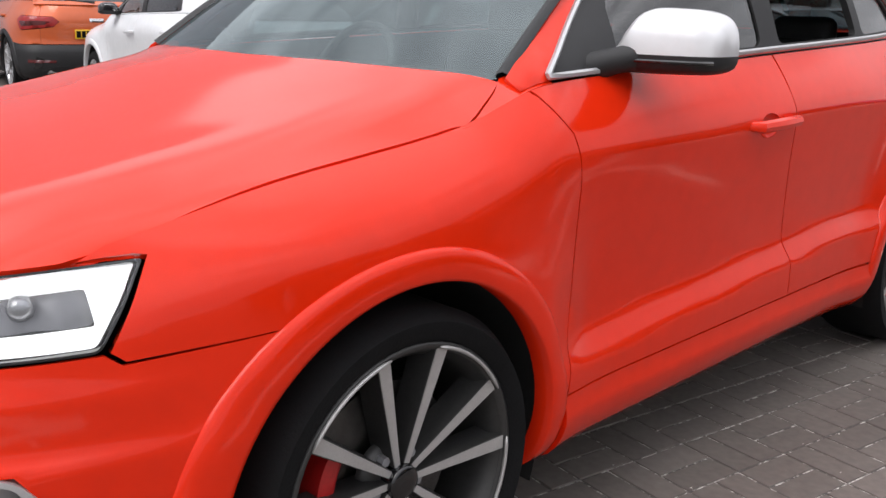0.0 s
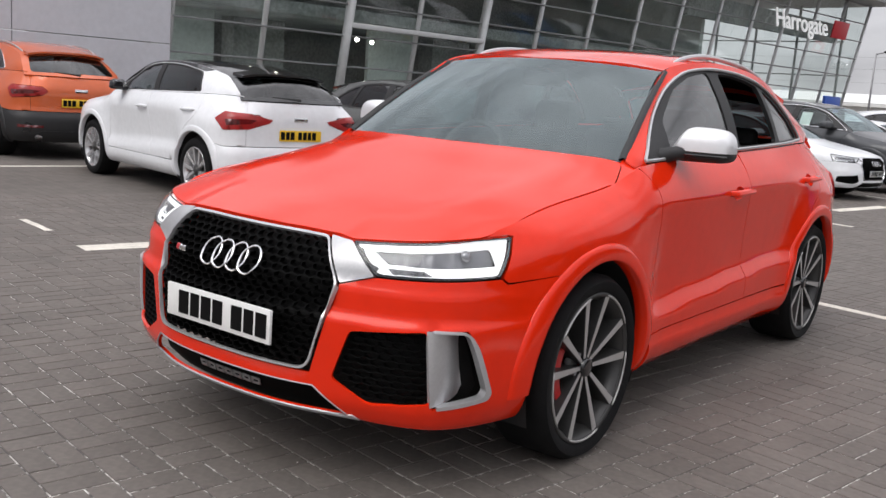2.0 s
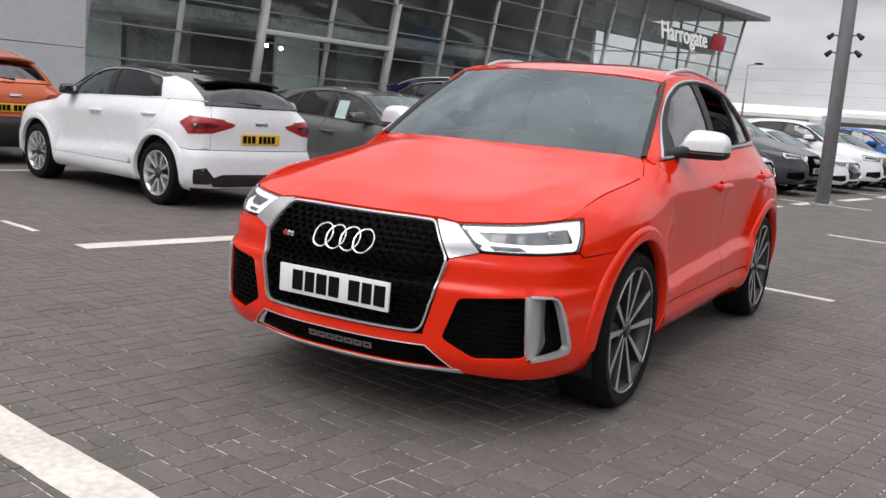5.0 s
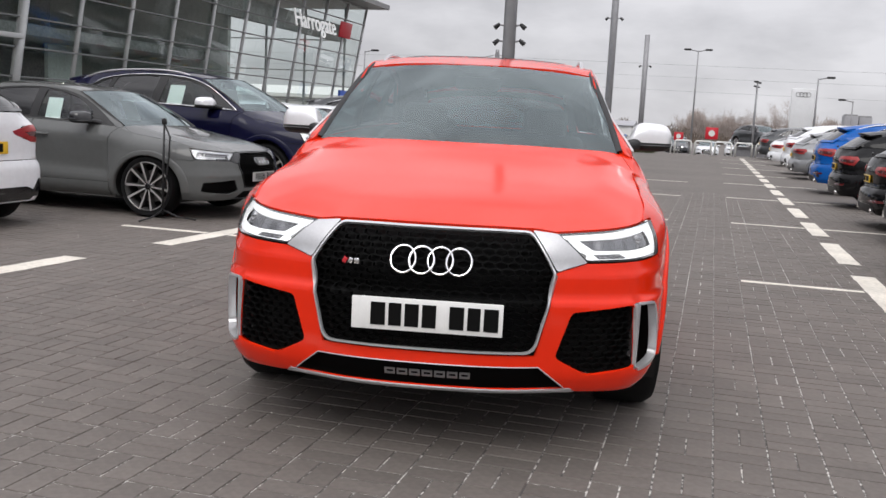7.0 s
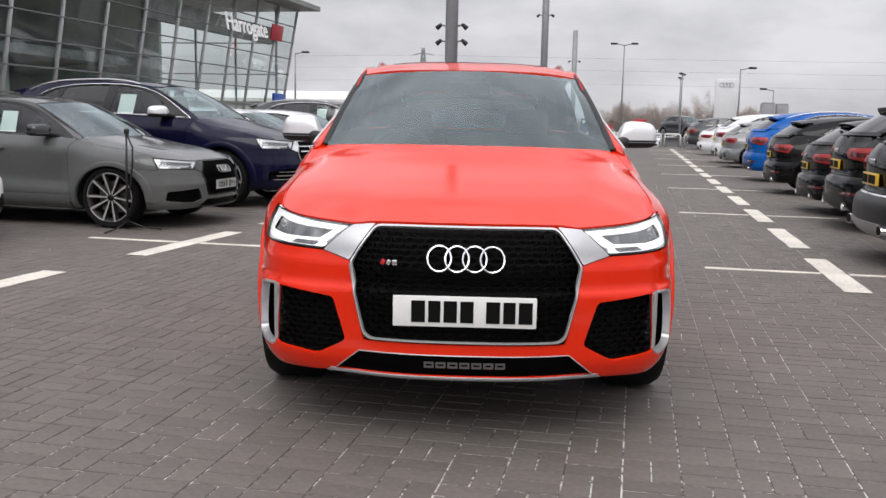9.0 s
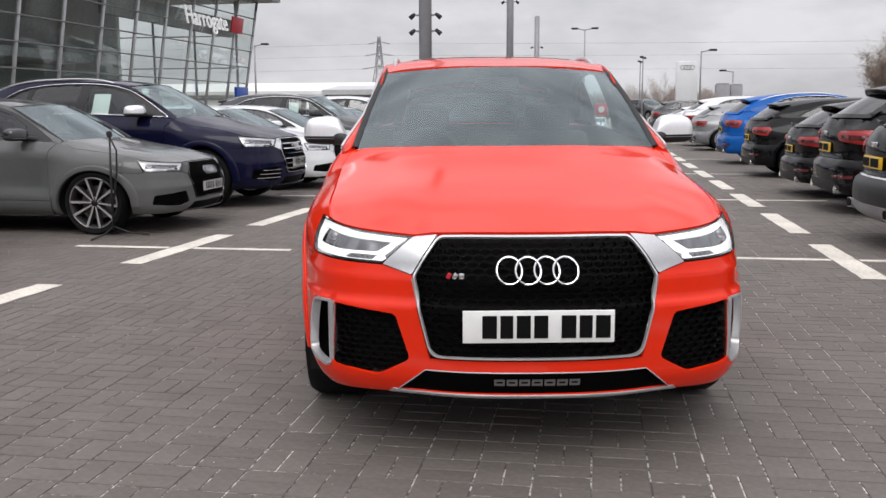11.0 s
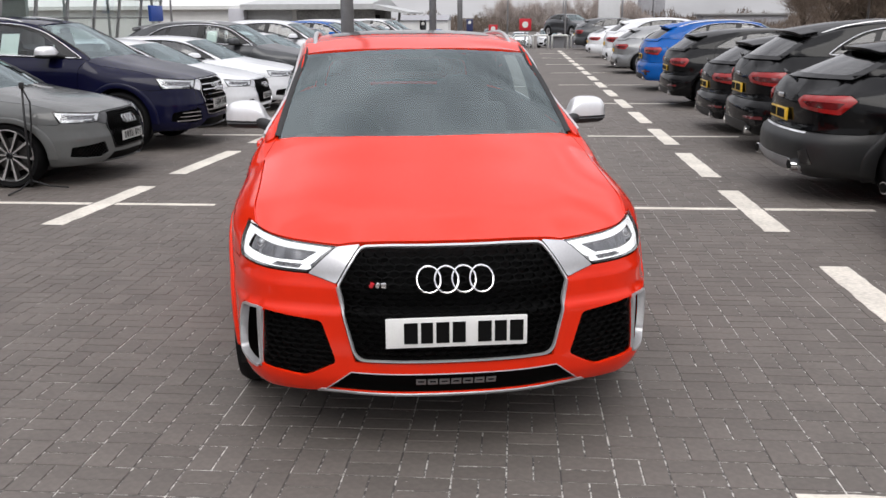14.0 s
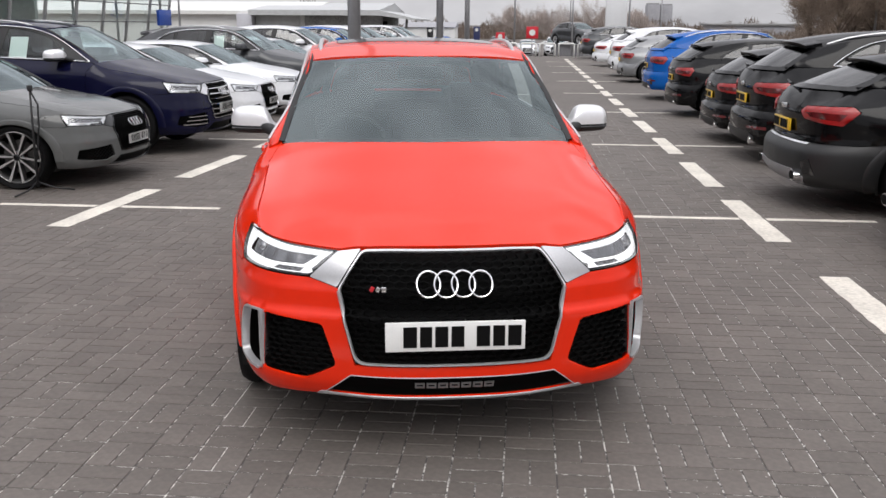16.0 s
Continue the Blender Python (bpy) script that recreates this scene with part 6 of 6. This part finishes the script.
for x in (8.65, 14.25):
    part("door_post", box((x, .3, 1.55), (.18, .3, 3.1), .01), DARKROOM, ware)
part("door_head", box((11.45, .35, 2.75), (5.5, .25, .7), .01), DARKROOM, ware)
# added black strips across the open bay stand in for the shade inside
for k in range(6):
    part("bay_shade_strip", box((11.45, 4.0, .3 + .45 * k), (5.4, .08, .40), .01), LINER, ware)


def prism(prof, x0, x1):
    """A roof body: a profile of (y, z) drawn out along x."""
    bm = bmesh.new()
    ends = [[bm.verts.new((x, y, z)) for y, z in prof] for x in (x0, x1)]
    n = len(prof)
    for q in range(n):
        bm.faces.new((ends[0][q], ends[0][(q + 1) % n], ends[1][(q + 1) % n], ends[1][q]))
    bm.faces.new(ends[0])
    bm.faces.new(ends[1][::-1])
    bmesh.ops.recalc_face_normals(bm, faces=bm.faces)
    return bm


part("roof", prism([(-.5, 3.15), (-.5, 3.40), (6, 4.15), (12.6, 3.40), (12.6, 3.15)], -15.0, 9.4), WALLWHITE, ware, smooth=False)
part("canopy", prism([(-1.6, 3.10), (-1.6, 3.45), (6, 4.05), (12, 3.45), (12, 3.10)], 5.4, 14.4), MULLION, ware, smooth=False)
tip = bmesh.new()
rows = [[tip.verts.new((x, y, z)) for y, z in ((-1.6, a), (-1.6, b), (8, b), (8, a))] for x, a, b in ((14.4, 3.10, 3.45), (16.9, 2.78, 2.90))]
for q in range(4):
    tip.faces.new((rows[0][q], rows[0][(q + 1) % 4], rows[1][(q + 1) % 4], rows[1][q]))
tip.faces.new(rows[0])
tip.faces.new(rows[1][::-1])
bmesh.ops.recalc_face_normals(tip, faces=tip.faces)
part("canopy_tip", tip, MULLION, ware, smooth=False)
for x in (14.6, 15.6):
    part("canopy_post", tube([(x, 2.0, 0), (x + .25, 2.0, 3.0)], .09, 8), DARKROOM, ware)
shed = tagged(thing("low_shed", lane_pose(-8.4, 84.0)), "small pale sheds past the warehouse", "building")
part("wall", box((0, 0, 1.15), (4.6, 4, 2.3), .02), WALLWHITE, shed)
part("roof", prism([(-2.2, 2.3), (0, 2.75), (2.2, 2.3)], -2.4, 2.4), BRICKFAR, shed, smooth=False)

# ---- pylon, wires, far trees ----
pyl = tagged(thing("pylon", lane_pose(-65, 280)), "distant lattice steel electricity pylon", "pylon")
pyl.scale = (1, 1, .88)
bm = bmesh.new()
for sx in (-1, 1):
    for sy in (-1, 1):
        tube_into(bm, [(sx * 3.0, sy * 3.0, 0), (sx * 1.0, sy * 1.0, 17), (sx * .3, sy * .3, 27)], .16, 4)
for k in range(9):
    z0, z1 = 3.0 * k, 3.0 * (k + 1)
    r0, r1 = max(.4, 3.0 - z0 * .118), max(.4, 3.0 - z1 * .118)
    for sy in (-1, 1):
        tube_into(bm, [(-r0, sy * r0, z0), (r1, sy * r1, z1)], .10, 4)
        tube_into(bm, [(r0, sy * r0, z0), (-r1, sy * r1, z1)], .10, 4)
part("lattice", bm, GALV, pyl, smooth=False)
for z, q in ((16, 5.5), (20.5, 4.4), (24.5, 3.4)):
    part("cross_arm", tube([(-q, 0, z), (0, 0, z + .9), (q, 0, z)], .14, 5), GALV, pyl)
for z, y in ((16, 0), (20.5, 0), (24.5, 0)):
    part("cable", tube([(-400 + 40 * q, .0, z + 14 * (((q % 10) - 10 * (q > 0)) / 5 + 1) ** 2 * .12 - 1.6) for q in range(21)], .045, 4), GALV, pyl)


def bare_tree(u, v, h, seed, twigs=240):
    """A leafless tree: a forked trunk, limbs and a haze of many fine twigs."""
    rnd = random.Random(seed)
    ob = tagged(thing("bare_tree", lane_pose(u, v)), "leafless brown winter tree with fine twigs", "tree", "far trees")
    trunk = bmesh.new()
    tube_into(trunk, [(0, 0, 0), (.05 * h * rnd.uniform(-.3, .3), 0, h * .25), (0, 0, h * .45)], [h * .018, h * .012, h * .008], 7)
    tips = []
    for k in range(17):
        a, z0 = rnd.uniform(0, 6.28), h * rnd.uniform(.06, .45)
        l = h * rnd.uniform(.22, .5)
        p0 = Vector((0, 0, z0))
        p1 = p0 + Vector((math.cos(a) * l * .45, math.sin(a) * l * .45, l * .55))
        p2 = p1 + Vector((math.cos(a + .4) * l * .3, math.sin(a + .4) * l * .3, l * .55))
        tube_into(trunk, [p0, p1, p2], [h * .0065, h * .0042, h * .002], 5)
        tips += [p1, (p1 + p2) / 2, p2]
    verts, faces = [], []

    def blade(p, q, w):
        """A tapering twig, three-sided at its foot."""
        k = len(verts)
        a = Vector((q - p).orthogonal()).normalized() * w
        b = a.cross((q - p).normalized())
        verts.extend((p + a, p - a * .5 + b * .87, p - a * .5 - b * .87, q))
        faces.extend(((k, k + 1, k + 3), (k + 1, k + 2, k + 3), (k + 2, k, k + 3)))

    for k in range(twigs):
        p = rnd.choice(tips) + Vector((rnd.gauss(0, 1), rnd.gauss(0, 1), rnd.gauss(0, 1))) * h * .035
        d = Vector((rnd.gauss(0, .75), rnd.gauss(0, .75), abs(rnd.gauss(.8, .6)))).normalized() * h * rnd.uniform(.08, .22)
        blade(p, p + d, h * .0016)
        for _ in range(3):
            mid = p + d * rnd.uniform(.15, .85)
            e = (d.normalized() + Vector((rnd.gauss(0, .7), rnd.gauss(0, .7), rnd.gauss(.2, .5)))).normalized() * h * rnd.uniform(.04, .11)
            blade(mid, mid + e, h * .0010)
    part("trunk", trunk, BARK if v < 100 else HAZED_TWIG, ob)
    mesh_object("crown", verts, faces, TWIG if v < 100 else HAZED_TWIG, ob, "", False)
    return ob


for k, (u, v, h) in enumerate([(19.0, 46, 6.0), (20.0, 47, 7.0), (21.0, 47, 7.6), (22.0, 46, 8.4), (24.5, 48, 9.2), (21.4, 52, 7.4), (24.0, 53, 8.2), (27.5, 48, 9.6), (31, 52, 11), (23.2, 55, 6.0), (14.7, 46.6, 3.9), (15.9, 46, 4.8), (16.9, 47, 5.6), (17.8, 46, 5.8),
                               (12.2, 160, 6.6), (5.0, 170, 5.2), (2.0, 176, 5.4), (-1.5, 172, 5.0), (7.6, 180, 5.4), (15.5, 172, 4.8), (-4.4, 178, 5.0), (19.5, 180, 4.6), (10.2, 168, 5.0)]):
    bare_tree(u, v, h - fall(v), 40 + k, 2600 if k < 14 else 900)


def spray_row(name, u0, u1, v, h, seed, label, thick, coat, deep=4.0, slim=.05):
    """A belt of scrub or far wood: many thin upright sprays, thinning out to an uneven top."""
    rnd = random.Random(seed)
    verts, faces = [], []
    for k in range(int(abs(u1 - u0) * thick)):
        u, vv = rnd.uniform(u0, u1), v + rnd.uniform(-deep, deep)
        tall = h * (.62 + .20 * math.sin(u * .33 + seed) + .18 * math.sin(u * 1.1 + 2 * seed))
        z = rnd.uniform(0, 1) ** 1.4 * tall
        l = rnd.uniform(.12, .30) * h
        c = at(u, vv, z)
        tip = c + Vector((rnd.gauss(0, .28) * l, rnd.gauss(0, .28) * l, l))
        w = rnd.uniform(.5, 1.3) * slim
        a = rnd.uniform(0, 6.28)
        side = Vector((math.cos(a) * w, math.sin(a) * w, 0))
        i = len(verts)
        verts += [c - side, c + side, tip]
        faces.append((i, i + 1, i + 2))
    ob = mesh_object(name, verts, faces, coat, None, "", False)
    return tagged(ob, label, "scrub", kind="stuff")


spray_row("far_scrub", -40, 80, 168, 2.4, 3, "distant belt of leafless winter scrub", 220, HEDGE)
spray_row("far_scrub", 14, 75, 130, 2.4, 8, "distant belt of leafless winter scrub", 200, HEDGE)
spray_row("far_scrub", -4, 24, 172, 5.2, 21, "distant belt of leafless winter trees", 800, HAZED_TWIG)
spray_row("far_scrub", -160, 160, 230, 4.2, 9, "distant belt of leafless winter scrub", 90, HEDGE, slim=.12)
spray_row("far_scrub", 17.0, 38, 50, 6.0, 31, "dense belt of brown leafless scrub", 1100, TWIG, 3.5, .014)
spray_row("green_shrubs", -4.2, -1.9, 45.2, .75, 13, "low green shrubs beside the mast", 900, SHRUB, .8, .03)

# far flats and sheds at the horizon
for u, v, wx, h in ((35.6, 270, 3.4, 8.2), (39.4, 272, 3.2, 8.0)):
    ob = tagged(thing("tower_block", lane_pose(u, v)), "distant pale tower block", "building", "tower blocks")
    part("wall", box((0, 0, h / 2), (wx, 6, h), .05), BRICKFAR, ob)
    part("roof", box((0, 0, h + .2), (wx * .9, 5, .4), .03), ROOFMETAL, ob)
ob = tagged(thing("low_shed", lane_pose(44, 190)), "distant low grey shed roofline", "building")
part("wall", box((0, 0, 1.3), (16, 8, 2.6), .05), BRICKFAR, ob)
part("roof", box((0, 0, 2.8), (17, 9, .4), .05), ROOFMETAL, ob)


# ---- block paving: basket weave of pairs, its lines along the aisle ----
def paver_data(long_v, seed):
    rnd = random.Random(seed)
    hx, hy = (.0482, .0982) if long_v else (.0982, .0482)
    c, z = .0025, [rnd.uniform(-.0008, .0008) for _ in range(4)]
    top = [(-hx + c, -hy + c, z[0]), (hx - c, -hy + c, z[1]), (hx - c, hy - c, z[2]), (-hx + c, hy - c, z[3])]
    low = [(-hx, -hy, -.006), (hx, -hy, -.006), (hx, hy, -.006), (-hx, hy, -.006)]
    return top + low, [(0, 1, 2, 3)] + [(k, k + 4, (k + 1) % 4 + 4, (k + 1) % 4) for k in range(4)]


rp = random.Random(11)
kinds = {}
for long_v in (True, False):
    for q in range(4):
        me = bpy.data.meshes.new("paver")
        v, f = paver_data(long_v, q)
        me.from_pydata(v, [], f)
        me.materials.append(PAVER)
        kinds[long_v, q] = me
many_v, many_f = [], []
single = 0
for i in range(-33, 27):
    for j in range(-27, 80):
        cu, cv = i * .2 + .1, j * .2 + .1
        long_v = (i + j) % 2 == 0
        for e in (-.05, .05):
            u, v = (cu + e, cv) if long_v else (cu, cv + e)
            z = rp.uniform(-.0012, .0004)
            if -1.5 <= cu <= 1.5 and -.8 <= cv <= 1.2 and single < 300:
                ob = new("paver", kinds[long_v, rp.randrange(4)])
                ob.parent = ground
                ob.location = (u, v, z)
                single += 1
            else:
                pv, pf = paver_data(long_v, rp.randrange(4))
                k0 = len(many_v)
                many_v += [(x + u, y + v, q + z) for x, y, q in pv]
                many_f += [tuple(k0 + q for q in f) for f in pf]
rest = mesh_object("paving", many_v, many_f, PAVER, ground, "", False)
rest["kind"] = "stuff"

# pale grit that lies loose in and beside the joints
rg = random.Random(23)
grit_v, grit_f = [], []
for k in range(3600):
    i, j = rg.randrange(-30, 26), rg.randrange(-26, 60)
    u, v = (i * .2 + rg.gauss(0, .012), j * .2 + rg.uniform(0, .2)) if rg.random() < .55 else (rg.uniform(-6, 5), rg.uniform(-5, 12))
    r = rg.uniform(.0015, .0042)
    a, n = rg.uniform(0, 6.28), len(grit_v)
    for q in range(3):
        grit_v.append((u + r * math.cos(a + 2.1 * q), v + r * math.sin(a + 2.1 * q), .0005))
    grit_v.append((u, v, .0006 + r * .8))
    grit_f += [(n, n + 1, n + 3), (n + 1, n + 2, n + 3), (n + 2, n, n + 3)]
grit = mesh_object("grit", grit_v, grit_f, GRIT, ground, "", False)
grit["kind"] = "stuff"
